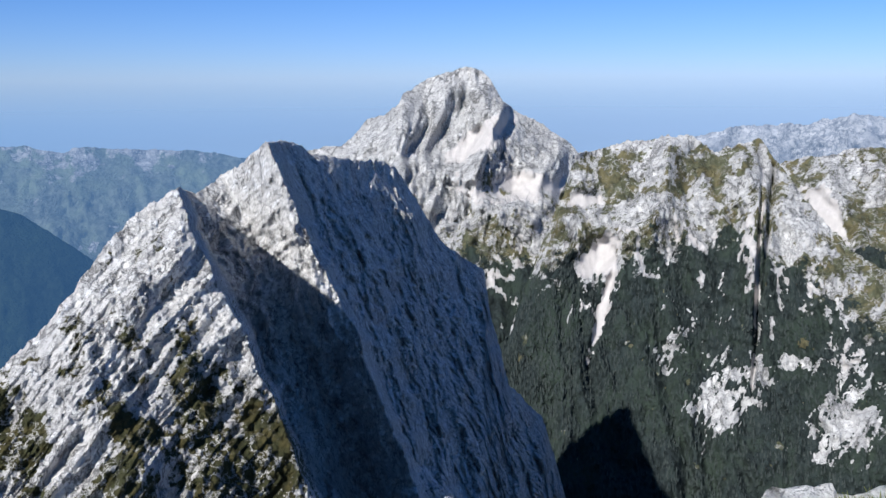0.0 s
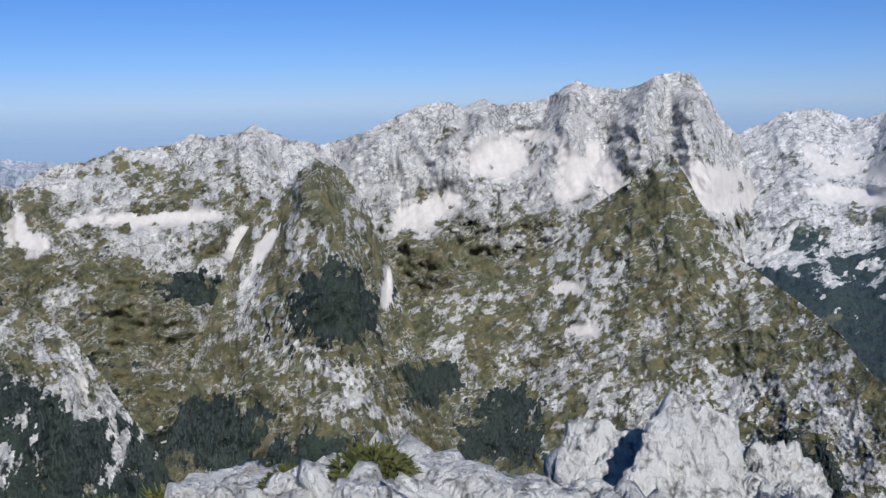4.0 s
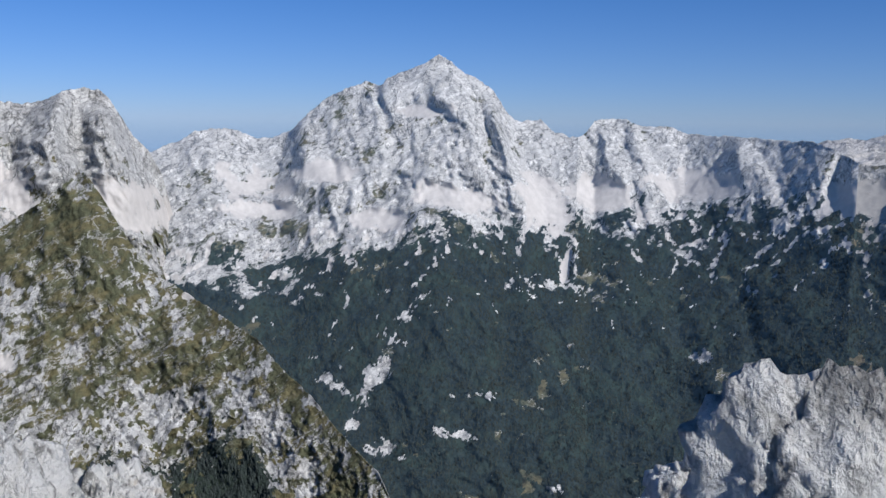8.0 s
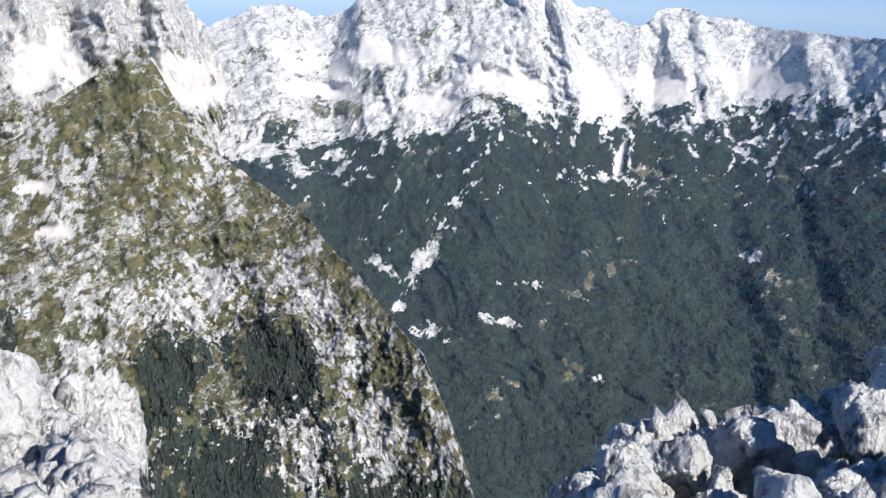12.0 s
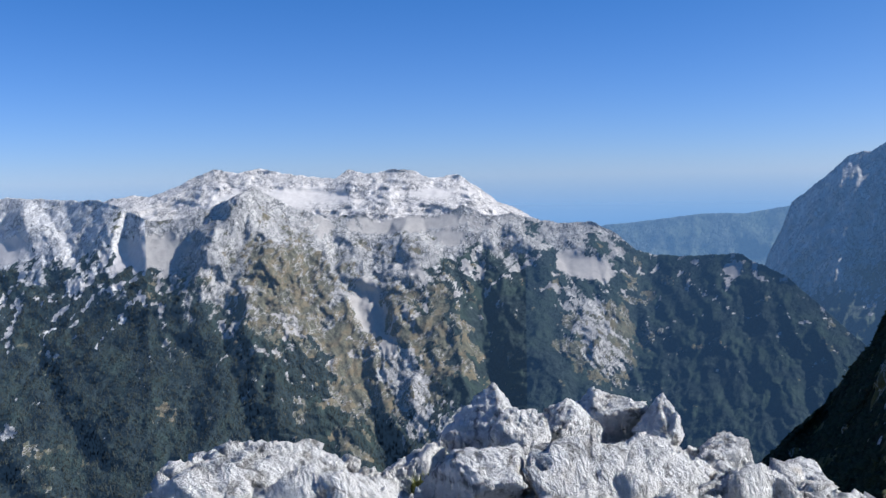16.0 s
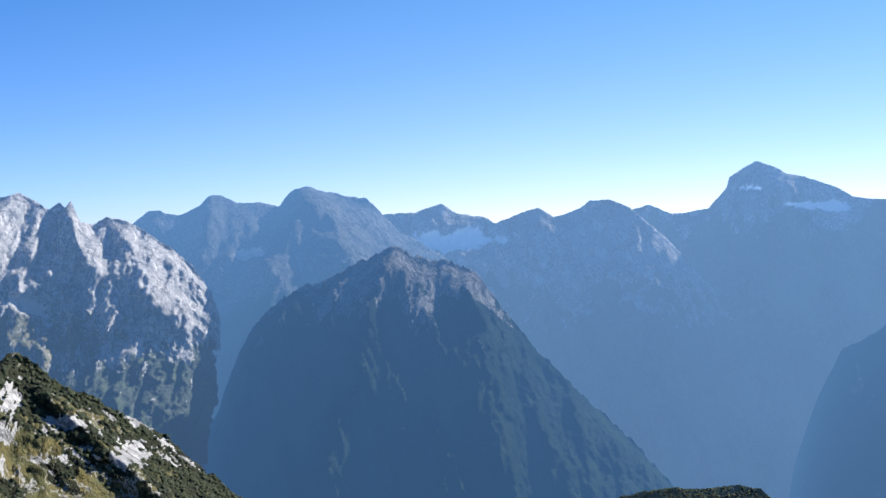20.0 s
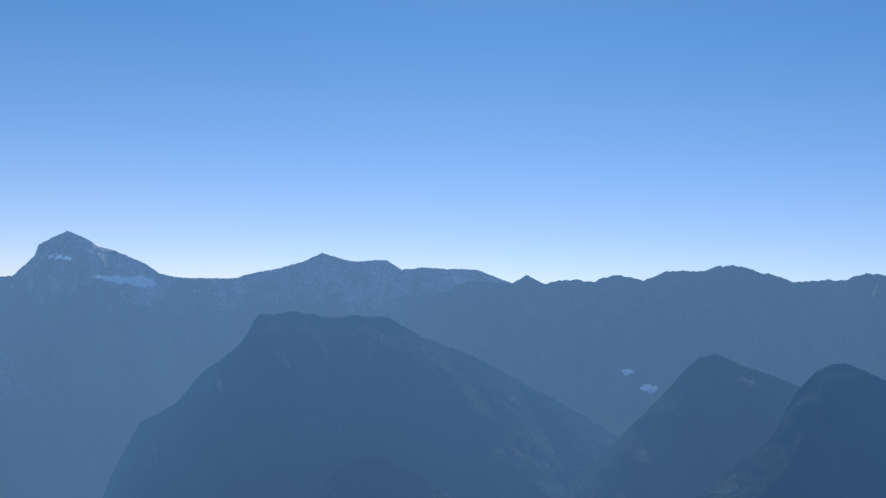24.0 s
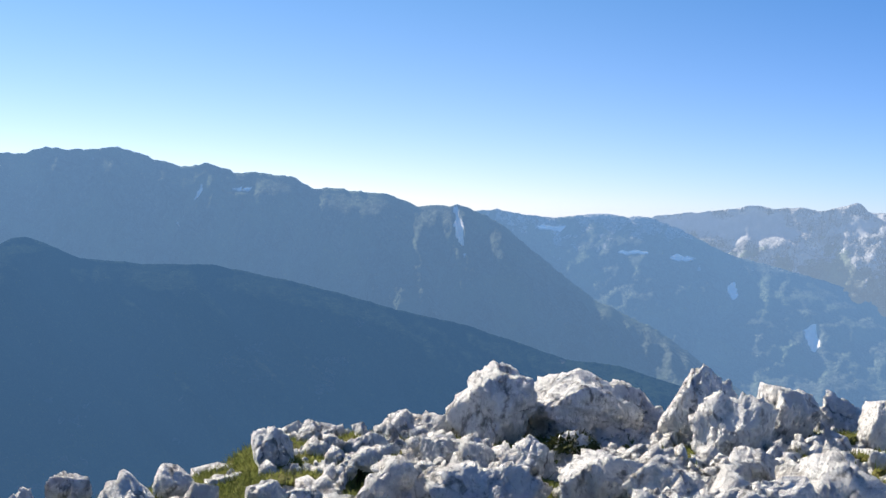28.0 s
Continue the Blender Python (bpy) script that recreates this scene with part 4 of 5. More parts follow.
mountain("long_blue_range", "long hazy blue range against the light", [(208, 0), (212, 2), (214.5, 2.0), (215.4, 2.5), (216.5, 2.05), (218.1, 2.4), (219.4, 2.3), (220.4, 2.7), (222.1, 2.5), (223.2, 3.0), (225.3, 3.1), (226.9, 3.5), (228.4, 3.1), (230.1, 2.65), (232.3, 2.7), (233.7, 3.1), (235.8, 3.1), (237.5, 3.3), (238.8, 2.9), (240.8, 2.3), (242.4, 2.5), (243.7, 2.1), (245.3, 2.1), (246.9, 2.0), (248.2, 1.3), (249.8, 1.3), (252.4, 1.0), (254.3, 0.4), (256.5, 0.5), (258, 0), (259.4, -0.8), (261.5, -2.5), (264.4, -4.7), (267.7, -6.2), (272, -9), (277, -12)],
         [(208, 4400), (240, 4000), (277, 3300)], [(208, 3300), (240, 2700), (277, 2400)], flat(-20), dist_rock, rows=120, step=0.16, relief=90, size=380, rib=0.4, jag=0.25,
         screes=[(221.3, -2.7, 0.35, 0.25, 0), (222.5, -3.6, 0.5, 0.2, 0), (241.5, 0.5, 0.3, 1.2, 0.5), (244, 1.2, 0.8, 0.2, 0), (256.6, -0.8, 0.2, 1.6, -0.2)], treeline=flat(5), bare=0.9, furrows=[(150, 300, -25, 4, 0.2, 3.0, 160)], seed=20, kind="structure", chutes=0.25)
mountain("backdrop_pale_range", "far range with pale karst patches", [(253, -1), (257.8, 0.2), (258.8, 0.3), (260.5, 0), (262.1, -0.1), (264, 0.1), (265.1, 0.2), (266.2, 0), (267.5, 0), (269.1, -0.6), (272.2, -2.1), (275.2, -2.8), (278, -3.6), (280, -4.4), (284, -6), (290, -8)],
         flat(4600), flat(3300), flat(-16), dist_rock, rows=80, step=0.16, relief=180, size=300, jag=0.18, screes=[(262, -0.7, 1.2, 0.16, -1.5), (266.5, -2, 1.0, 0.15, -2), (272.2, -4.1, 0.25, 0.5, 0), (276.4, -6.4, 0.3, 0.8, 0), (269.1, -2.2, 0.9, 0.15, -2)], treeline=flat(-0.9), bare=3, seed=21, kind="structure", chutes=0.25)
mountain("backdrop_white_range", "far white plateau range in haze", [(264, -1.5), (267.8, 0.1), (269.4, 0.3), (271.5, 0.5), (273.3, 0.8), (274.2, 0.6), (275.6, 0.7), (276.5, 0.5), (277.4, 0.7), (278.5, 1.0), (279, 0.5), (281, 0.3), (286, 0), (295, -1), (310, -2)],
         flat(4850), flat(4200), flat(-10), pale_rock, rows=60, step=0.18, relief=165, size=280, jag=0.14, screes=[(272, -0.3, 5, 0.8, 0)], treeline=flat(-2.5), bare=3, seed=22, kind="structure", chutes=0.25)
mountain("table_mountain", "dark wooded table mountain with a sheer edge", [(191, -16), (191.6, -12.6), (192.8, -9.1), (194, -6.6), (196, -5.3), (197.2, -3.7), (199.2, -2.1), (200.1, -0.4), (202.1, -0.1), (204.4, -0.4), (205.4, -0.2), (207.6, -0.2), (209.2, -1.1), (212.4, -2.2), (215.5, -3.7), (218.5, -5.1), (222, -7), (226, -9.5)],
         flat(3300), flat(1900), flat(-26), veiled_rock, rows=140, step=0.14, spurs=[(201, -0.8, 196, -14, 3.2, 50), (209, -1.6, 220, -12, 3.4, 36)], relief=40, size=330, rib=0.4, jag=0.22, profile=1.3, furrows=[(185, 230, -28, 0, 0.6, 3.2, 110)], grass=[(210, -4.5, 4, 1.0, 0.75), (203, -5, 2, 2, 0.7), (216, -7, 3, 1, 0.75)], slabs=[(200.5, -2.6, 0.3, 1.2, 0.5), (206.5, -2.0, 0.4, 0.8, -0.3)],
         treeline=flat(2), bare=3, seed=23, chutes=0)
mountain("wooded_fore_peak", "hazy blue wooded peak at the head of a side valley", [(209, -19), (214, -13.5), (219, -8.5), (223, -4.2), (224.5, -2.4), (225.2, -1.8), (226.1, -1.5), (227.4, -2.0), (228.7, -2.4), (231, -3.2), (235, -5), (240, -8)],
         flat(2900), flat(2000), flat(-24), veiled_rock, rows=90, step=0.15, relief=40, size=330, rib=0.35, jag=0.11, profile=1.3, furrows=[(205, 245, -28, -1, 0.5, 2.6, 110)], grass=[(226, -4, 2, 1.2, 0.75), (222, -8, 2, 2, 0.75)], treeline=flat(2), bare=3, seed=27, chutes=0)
# grass at 226 and 233 paints in the sunlit edges of its spurs
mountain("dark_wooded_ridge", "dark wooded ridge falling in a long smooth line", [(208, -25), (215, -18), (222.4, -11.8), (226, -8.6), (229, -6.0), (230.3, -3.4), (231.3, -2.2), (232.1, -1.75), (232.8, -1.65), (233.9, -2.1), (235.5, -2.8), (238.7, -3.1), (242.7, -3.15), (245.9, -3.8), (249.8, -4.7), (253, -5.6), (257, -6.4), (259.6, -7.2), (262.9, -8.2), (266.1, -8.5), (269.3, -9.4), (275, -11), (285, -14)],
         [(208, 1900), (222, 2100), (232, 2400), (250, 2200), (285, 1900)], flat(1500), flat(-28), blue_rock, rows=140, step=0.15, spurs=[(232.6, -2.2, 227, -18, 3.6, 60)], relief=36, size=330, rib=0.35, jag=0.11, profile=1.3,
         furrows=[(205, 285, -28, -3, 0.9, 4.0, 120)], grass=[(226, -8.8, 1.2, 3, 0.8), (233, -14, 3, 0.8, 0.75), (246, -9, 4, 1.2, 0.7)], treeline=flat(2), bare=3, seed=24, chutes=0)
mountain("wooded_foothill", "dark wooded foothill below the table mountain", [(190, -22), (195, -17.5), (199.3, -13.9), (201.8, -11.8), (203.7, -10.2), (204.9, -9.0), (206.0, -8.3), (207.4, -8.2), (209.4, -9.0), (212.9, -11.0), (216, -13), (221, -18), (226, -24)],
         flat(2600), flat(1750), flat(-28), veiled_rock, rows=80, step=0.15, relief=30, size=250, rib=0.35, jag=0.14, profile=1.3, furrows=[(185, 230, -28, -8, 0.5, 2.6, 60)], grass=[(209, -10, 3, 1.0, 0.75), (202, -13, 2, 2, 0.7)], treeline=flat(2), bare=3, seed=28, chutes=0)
# hills close by
L = mountain("green_top_hill", "near rocky hill with turf and dwarf pine, pale cliff bands", [(132, -24), (138.6, -17), (140.2, -15.2), (142.5, -13), (144.2, -10.6), (145.2, -9.3), (145.9, -7.6), (146.9, -7.0), (148.2, -6.1), (149.2, -6.3), (150.4, -7.6), (152.4, -8.7), (154.3, -9.8), (156.3, -11), (157.6, -12.3), (159.9, -14.3), (162.1, -16.1), (165, -18), (170, -22)],
         flat(360), flat(180), flat(-30), hill_rock, rows=150, step=0.11, relief=18, size=40, rib=0.4, jag=0.45, profile=1.2,
         spurs=[(148, -6.4, 146, -16, 2.0, 15), (150, -8, 156, -14, 1.2, 11), (145, -10, 141, -18, 1.4, -18)],
         grass=[(148.8, -11.4, 3.2, 1.6, 0.9), (151, -14, 4, 2.2, 0.8), (155, -15, 5, 3, 0.6)], slabs=[(154.2, -11.8, 3.0, 0.7, -1.2), (151.6, -9.9, 2.0, 0.5, -1.0), (147.5, -10.5, 0.8, 3, 0.3)],
         treeline=[(132, -13), (144, -9.5), (146, -5.8), (150, -5.8), (154, -8.6), (160, -12.6), (170, -15)], tree_noise=2.2, bare=0.25, veg=[(-30, .45), (-12, .5), (-6, .35)], seed=25, back=0.5, chutes=0.25)
M = mountain("wooded_knoll", "near knoll covered in dark green scrub", [(172, -20), (176, -18), (179.6, -16.1), (180.8, -15.2), (183, -14.6), (184.8, -14.3), (186.9, -14.2), (188.6, -13.9), (189.7, -14.1), (191.1, -15.3), (194.2, -16.3), (197.7, -16.2), (199.8, -16.2), (201.6, -16.7), (204, -17.9), (206.2, -19.5), (208.1, -21), (211.3, -23.5), (216, -27)],
         flat(420), flat(255), flat(-32), knoll_rock, rows=90, step=0.14, relief=21, size=60, jag=0.22, treeline=flat(0), bare=0.6, grass=[(188, -16.5, 5, 1.2, 0.8), (199, -17.6, 4, 1.0, 0.8), (206, -21, 3, 1.5, 0.75)], seed=26, back=0.6, chutes=0.25)

# ---------------------------------------------------------------- forests on the slopes
def leaf_material(name, dark, light, size=0.2, thin=False):
    mat, n, l, bsdf = node_material(name)
    geo = n.new("ShaderNodeNewGeometry")
    v = stretched(n, l, (1, 1, 1))
    patch = noise_tex(n, l, v, size, 3)
    mixed = mix(n, l, geo.outputs["Random Per Island"], dark, light)
    l.new(mix(n, l, ramp(n, l, patch, 0.3, 0.7), mixed, light), bsdf.inputs["Base Color"])
    bsdf.inputs["Roughness"].default_value = 0.9
    bsdf.inputs["Specular IOR Level"].default_value = 0.15
    if thin:      # light shines through the blades
        through_leaf, both = n.new("ShaderNodeBsdfTranslucent"), n.new("ShaderNodeMixShader")
        l.new(bsdf.inputs["Base Color"].links[0].from_socket, through_leaf.inputs["Color"])
        both.inputs[0].default_value = 0.5
        l.new(bsdf.outputs[0], both.inputs[1])
        l.new(through_leaf.outputs[0], both.inputs[2])
        l.new(both.outputs[0], n["Material Output"].inputs["Surface"])
    return mat


spruce = leaf_material("spruce_needles", (0.024, 0.033, 0.033), (0.050, 0.062, 0.058), 0.02)
pine_scrub = leaf_material("dwarf_pine_needles", (0.014, 0.020, 0.012), (0.040, 0.050, 0.026), 0.3)


def scatter(co, weight, spacing, limit):
    """Random places on a grid surface, by weight."""
    dx = np.linalg.norm(co[1:, 1:] - co[1:, :-1], axis=-1)
    dy = np.linalg.norm(co[1:, 1:] - co[:-1, 1:], axis=-1)
    w = (weight[1:, 1:] > 0.75) * dx * dy / spacing ** 2
    count = int(min(limit, w.sum()))
    cum = np.cumsum(w.ravel())
    pick = np.searchsorted(cum, rng.random(count) * cum[-1])
    i, j = np.unravel_index(np.minimum(pick, w.size - 1), w.shape)
    u, v = rng.random((2, count, 1))
    a = co[i, j] * (1 - u) + co[i, j + 1] * u
    b = co[i + 1, j] * (1 - u) + co[i + 1, j + 1] * u
    return a * (1 - v) + b * v


def conifers(name, label, slope, spacing, height, limit):
    p = scatter(slope[1], slope[2], spacing, limit)
    n = len(p)
    h = height * (0.5 + 0.8 * rng.random((n, 1)))
    rad = h * (0.17 + 0.08 * rng.random((n, 1)))
    turn = rng.random((n, 1)) * 6.28
    k = np.arange(5) * 2 * np.pi / 5
    ring = np.stack([np.cos(turn + k), np.sin(turn + k)], -1) * rad[..., None] * (0.8 + 0.4 * rng.random((n, 5, 1)))
    low = np.concatenate([p[:, None, :2] + ring, (p[:, 2:3] - 0.1 * h + 0 * k)[..., None]], -1)
    tip = np.concatenate([p[:, :2] + rng.normal(size=(n, 2)) * 0.3, p[:, 2:3] + h], -1)[:, None]
    co = np.concatenate([low, tip], 1).reshape(-1, 3)
    t = np.array([(i, (i + 1) % 5, 5) for i in range(5)])
    tris = (np.arange(n)[:, None, None] * 6 + t).reshape(-1, 3)
    base = slope[0].location
    trees = new(name, tri_mesh(name, co - np.array(base), tris, spruce))
    trees.parent = slope[0]
    tagged(trees, label, "", "", "stuff")


for (slope, spacing, height), limit in zip(woods, (20000, 20000, 8000, 20000, 95000)):
    conifers("spruce_forest", "dark spruce forest on a steep mountainside", slope, spacing, height * 0.5, limit)


def scrub(name, label, slope, spacing, size, limit):
    """Low rounded clumps of needles or leaves."""
    p = scatter(slope[1], slope[2], spacing, limit)
    n = len(p)
    base = np.array([(0, 0, 1), (1, 0, .15), (.3, .95, .2), (-.8, .6, .1), (-.8, -.6, .2), (.3, -.95, .1), (.6, .5, .75), (-.6, .1, .8), (.1, -.7, .7)])
    t = np.array([(0, 6, 7), (0, 7, 8), (0, 8, 6), (6, 1, 2), (6, 2, 7), (7, 2, 3), (7, 3, 4), (7, 4, 8), (8, 4, 5), (8, 5, 1), (8, 1, 6)])
    s = size * (0.5 + rng.random((n, 1, 1)))
    turn = rng.random(n) * 6.28
    c, sn = np.cos(turn)[:, None], np.sin(turn)[:, None]
    b = base[None] * (1 + 0.3 * rng.normal(size=(n, 9, 1)))
    rot = np.stack([b[..., 0] * c - b[..., 1] * sn, b[..., 0] * sn + b[..., 1] * c, b[..., 2] * 0.9], -1)
    co = (p[:, None] + rot * s).reshape(-1, 3)
    tris = (np.arange(n)[:, None, None] * 9 + t).reshape(-1, 3)
    tagged(new(name, tri_mesh(name, co, tris, pine_scrub)), label, "shrubs", "", "stuff")


scrub("dwarf_pine_scrub", "dark dwarf pine covering the near hill", L, 1.5, 0.75, 14000)
scrub("scrub_woodland", "dark green scrub covering the near knoll", M, 1.4, 0.6, 42000)

# ---------------------------------------------------------------- the summit
EYE_A, EYE_B = np.array([0.0, 0.0, 1.65]), np.array([1.15, -1.45, 1.95])
# bearing, height angle and distance of the summit's rim
RIM_EAST = [(-50, -28, 4), (-5, -25.5, 4.5), (0, -24.6, 4.5), (5, -26, 4.6), (18, -25, 5), (21.5, -23.6, 5.2), (25, -21.9, 6), (30, -21.1, 7), (37, -21.3, 7.2), (45, -20.3, 7.4), (51, -21.4, 8.4), (55, -22.6, 9.0), (59, -23.8, 9.8), (61.5, -26, 9.5), (64, -33, 4.4), (77, -35.5, 4.2), (80, -33, 4.6), (86, -29.2, 5.6), (91, -24.2, 7), (95, -22.2, 8), (100, -20.3, 9), (104, -18.9, 9.6), (106, -15.9, 10), (110, -15.4, 10.5), (113, -16, 10.6), (118, -16, 11)]
RIM_WEST = [(122, -15.2, 11.3), (127, -14.4, 11.6), (134, -14.6, 11.3), (138, -16.6, 10.6), (141, -17.3, 10), (147, -18.4, 9.6), (165, -20, 9), (180, -23, 8), (200, -25, 6), (214, -25, 5), (218, -21.6, 5.8), (221, -19.2, 6.2), (224, -17.2, 6.8), (230, -16.7, 7.6), (236, -16, 8.6), (242, -14.8, 10.2), (246, -12.7, 12), (254, -12.4, 12.6), (258, -11.8, 13), (266, -11.4, 13.2), (275, -10.9, 13.2), (281, -10.7, 13), (300, -13, 10), (310, -28, 4)]
RIM = np.array(RIM_EAST + RIM_WEST)


def eye_at(az):
    w = smooth(az, 52, 60) * (1 - smooth(az, 290, 310))
    return EYE_A + (EYE_B - EYE_A) * np.asarray(w)[..., None]


def ground_z(az, r):
    eye = eye_at(az)[..., 2]
    R, el = np.interp(az, RIM[:, 0], RIM[:, 2]), np.interp(az, RIM[:, 0], RIM[:, 1])
    zr = eye + R * np.tan(np.radians(el))
    inner = (zr + 0.02) * (np.minimum(r, R) / R) ** 1.25
    over = np.maximum(r - R, 0)
    return inner - over * 1.15 - 0.25 * np.minimum(over, 1.5) ** 1.5


def place(az, r):
    a = np.radians(az)
    eye = eye_at(az)
    return np.stack([eye[..., 0] + r * np.sin(a), eye[..., 1] + r * np.cos(a), ground_z(az, r)], -1)


def turf_amount(az, r):
    k = np.array([(-50, -.5), (18, -.4), (22, .35), (35, .35), (37, -.3), (60, -.9), (100, -.5), (111, -.4), (114, -.16), (117, -.3), (122, -.6), (138, -.35), (147, -.2), (200, 0), (222, .45), (228, .6), (240, .56), (248, .4), (256, .12), (266, -.04), (281, -.03), (310, -.4)])
    return np.interp(az, k[:, 0], k[:, 1])


def summit():
    az = np.concatenate([np.arange(-50, 18, 1.0), np.arange(18, 150, 0.19), np.arange(150, 214, 1.0), np.arange(214, 283, 0.17), np.arange(283, 310, 1.0)])
    R = np.interp(az, RIM[:, 0], RIM[:, 2])
    k = np.concatenate([np.linspace(0.0, 0.3, 14)[:-1], np.linspace(0.3, 1.12, 170)])
    out = np.array([1.18, 1.3, 1.6, 2.2, 3.5, 6, 12, 25, 45, 70])
    rows = np.concatenate([k, out])
    r = rows[:, None] * R[None]
    A = np.broadcast_to(az, r.shape)
    co = place(A, r).reshape(-1, 3)
    away = (r / R).reshape(-1)
    flatp = co * (1, 1, 0)
    turf = turf_amount(A.reshape(-1), 0) + 1.7 * fbm(flatp + 40, 0.6, 5) - 0.1
    turf = smooth(turf, -0.05, 0.16) * smooth(-away, -1.3, -1.0)
    warp = flatp + 0.12 * np.c_[fbm(flatp + 7, 0.4, 3), fbm(flatp + 19, 0.4, 3), 0 * turf]
    b1, c1 = cells(warp * (0.8, 0.55, 1), 0.8)
    b2, c2 = cells(warp + 31, 0.30)
    b3, c3 = cells(warp * (1, 0.6, 1) + 77, 0.12)
    f1, f2, f3 = smooth(b1, 0, 0.15), smooth(b2, 0, 0.08), smooth(b3, 0, 0.04)
    tilt = (c1[:, 1] - 0.5) * np.sin(warp[:, 0] * 2.3 + 9 * c1[:, 2]) + (c1[:, 2] - 0.5) * np.sin(warp[:, 1] * 2.3 + 9 * c1[:, 0])
    slab = f1 * ((c1[:, 0] - 0.5) * 0.38 + 0.26 * tilt) + f2 * f1 * ((c2[:, 0] - 0.5) * 0.18) + f3 * f2 * (c3[:, 0] - 0.5) * 0.07
    slab += 0.16 * fbm(flatp + 3, 0.9, 6, True, 0.6) - 0.14
    beds = warp @ np.array([[0.86, 0.51, 0], [-0.2, 0.34, 0], [0, 0, 1]])
    ledge = smooth(A.reshape(-1), 82, 88) * smooth(-A.reshape(-1), -124, -116)
    slab += ledge * (0.45 * fbm(beds + 13, 0.8, 5, True, 0.6) - 0.42)
    soft = 0.05 * fbm(flatp + 5, 0.3, 3)
    lift = slab * (1 - turf) + (soft + 0.01) * turf
    lift *= smooth(away, 0.05, 0.25)
    far = smooth(away, 1.2, 5)
    co[:, 2] += lift * (1 - far) - 0.05 + far * 6 * fbm(co, 9, 4, True) * (away > 1.5)
    cover = np.c_[c1[:, 2] * 0.5 + c2[:, 2] * 0.5, turf, 1 - smooth(b1, 0.0, 0.1)]
    mesh = grid_mesh("summit_ground", co, len(rows), len(az), karst, cover, wrap=True)
    mesh.shade_smooth()
    ob = new("summit_ground", mesh)
    tagged(ob, "broken white limestone summit with patches of turf", "ground", "", "structure")
    return co.reshape(len(rows), len(az), 3), turf.reshape(len(rows), len(az)), R


def limestone_material(name, with_turf):
    mat, n, l, bsdf = node_material(name)
    spot = n.new("ShaderNodeNewGeometry").outputs["Position"]

    def laid(scale, angles=(0, 0, 0)):
        m = n.new("ShaderNodeMapping")
        m.inputs["Rotation"].default_value, m.inputs["Scale"].default_value = angles, scale
        l.new(spot, m.inputs["Vector"])
        return m.outputs["Vector"]

    v, tall = laid((1, 1, 1)), laid((1, 1, 0.6))
    big = noise_tex(n, l, v, 1.4, 5, 0.6)
    pit = noise_tex(n, l, tall, 7.0, 8, 0.68)
    fine = noise_tex(n, l, v, 42.0, 5, 0.7)
    worn = noise_tex(n, l, v, 3.2, 9, 0.72)
    info = n.new("ShaderNodeObjectInfo")
    base = mix(n, l, ramp(n, l, big, 0.35, 0.65), (0.88, 0.868, 0.845), (0.80, 0.79, 0.77))
    base = mix(n, l, ramp(n, l, pit, 0.32, 0.48), (0.62, 0.615, 0.60), base)
    base = mix(n, l, ramp(n, l, worn, 0.33, 0.42), (0.20, 0.195, 0.185), base)
    split = ridged_tex(n, l, laid((1, 1, 0.7), (0.3, 0.5, 0.2)), 2.6, 7, 0.62)
    karren = ridged_tex(n, l, tall, 8.0, 5, 0.6)
    base = mix(n, l, ramp(n, l, split, 1.7, 2.3), base, (0.24, 0.235, 0.225))
    base = mix(n, l, ramp(n, l, karren, 1.75, 2.4), base, (0.52, 0.515, 0.50))
    warm = noise_tex(n, l, v, 2.3, 4, 0.6)
    base = mix(n, l, ramp(n, l, warm, 0.60, 0.78), base, (0.66, 0.60, 0.52))
    base = mix(n, l, info.outputs["Random"], base, mix(n, l, 0.14, base, (0.5, 0.5, 0.49)))
    if with_turf:
        att = n.new("ShaderNodeAttribute")
        att.attribute_name = "cover"
        sep = n.new("ShaderNodeSeparateColor")
        l.new(att.outputs["Color"], sep.inputs["Color"])
        green = mix(n, l, ramp(n, l, pit, 0.35, 0.65), (0.12, 0.125, 0.03), (0.25, 0.225, 0.07))
        green = mix(n, l, ramp(n, l, fine, 0.4, 0.7), green, (0.06, 0.065, 0.015))
        m = n.new("ShaderNodeMath")
        m.operation = "ADD"
        l.new(sep.outputs["Green"], m.inputs[0])
        l.new(pit, m.inputs[1])
        base = mix(n, l, ramp(n, l, m.outputs[0], 0.85, 1.0), base, green)
    l.new(base, bsdf.inputs["Base Color"])
    bsdf.inputs["Roughness"].default_value = 0.92
    bsdf.inputs["Specular IOR Level"].default_value = 0.2
    bump = add(n, "ShaderNodeBump", Strength=1.0, Distance=0.13)
    h = n.new("ShaderNodeMath")
    h.operation = "MULTIPLY_ADD"
    l.new(fine, h.inputs[0])
    h.inputs[1].default_value = 0.35
    l.new(mix(n, l, 0.6, pit, worn), h.inputs[2])
    deep = n.new("ShaderNodeMath")
    deep.operation = "MULTIPLY_ADD"
    l.new(mix(n, l, 0.5, split, karren), deep.inputs[0])
    deep.inputs[1].default_value = -0.42
    l.new(h.outputs[0], deep.inputs[2])
    l.new(deep.outputs[0], bump.inputs["Height"])
    l.new(bump.outputs[0], bsdf.inputs["Normal"])
    return mat


karst = limestone_material("karst_ground", True)
limestone = limestone_material("limestone_boulder", False)
GROUND, TURF, RIM_R = summit()


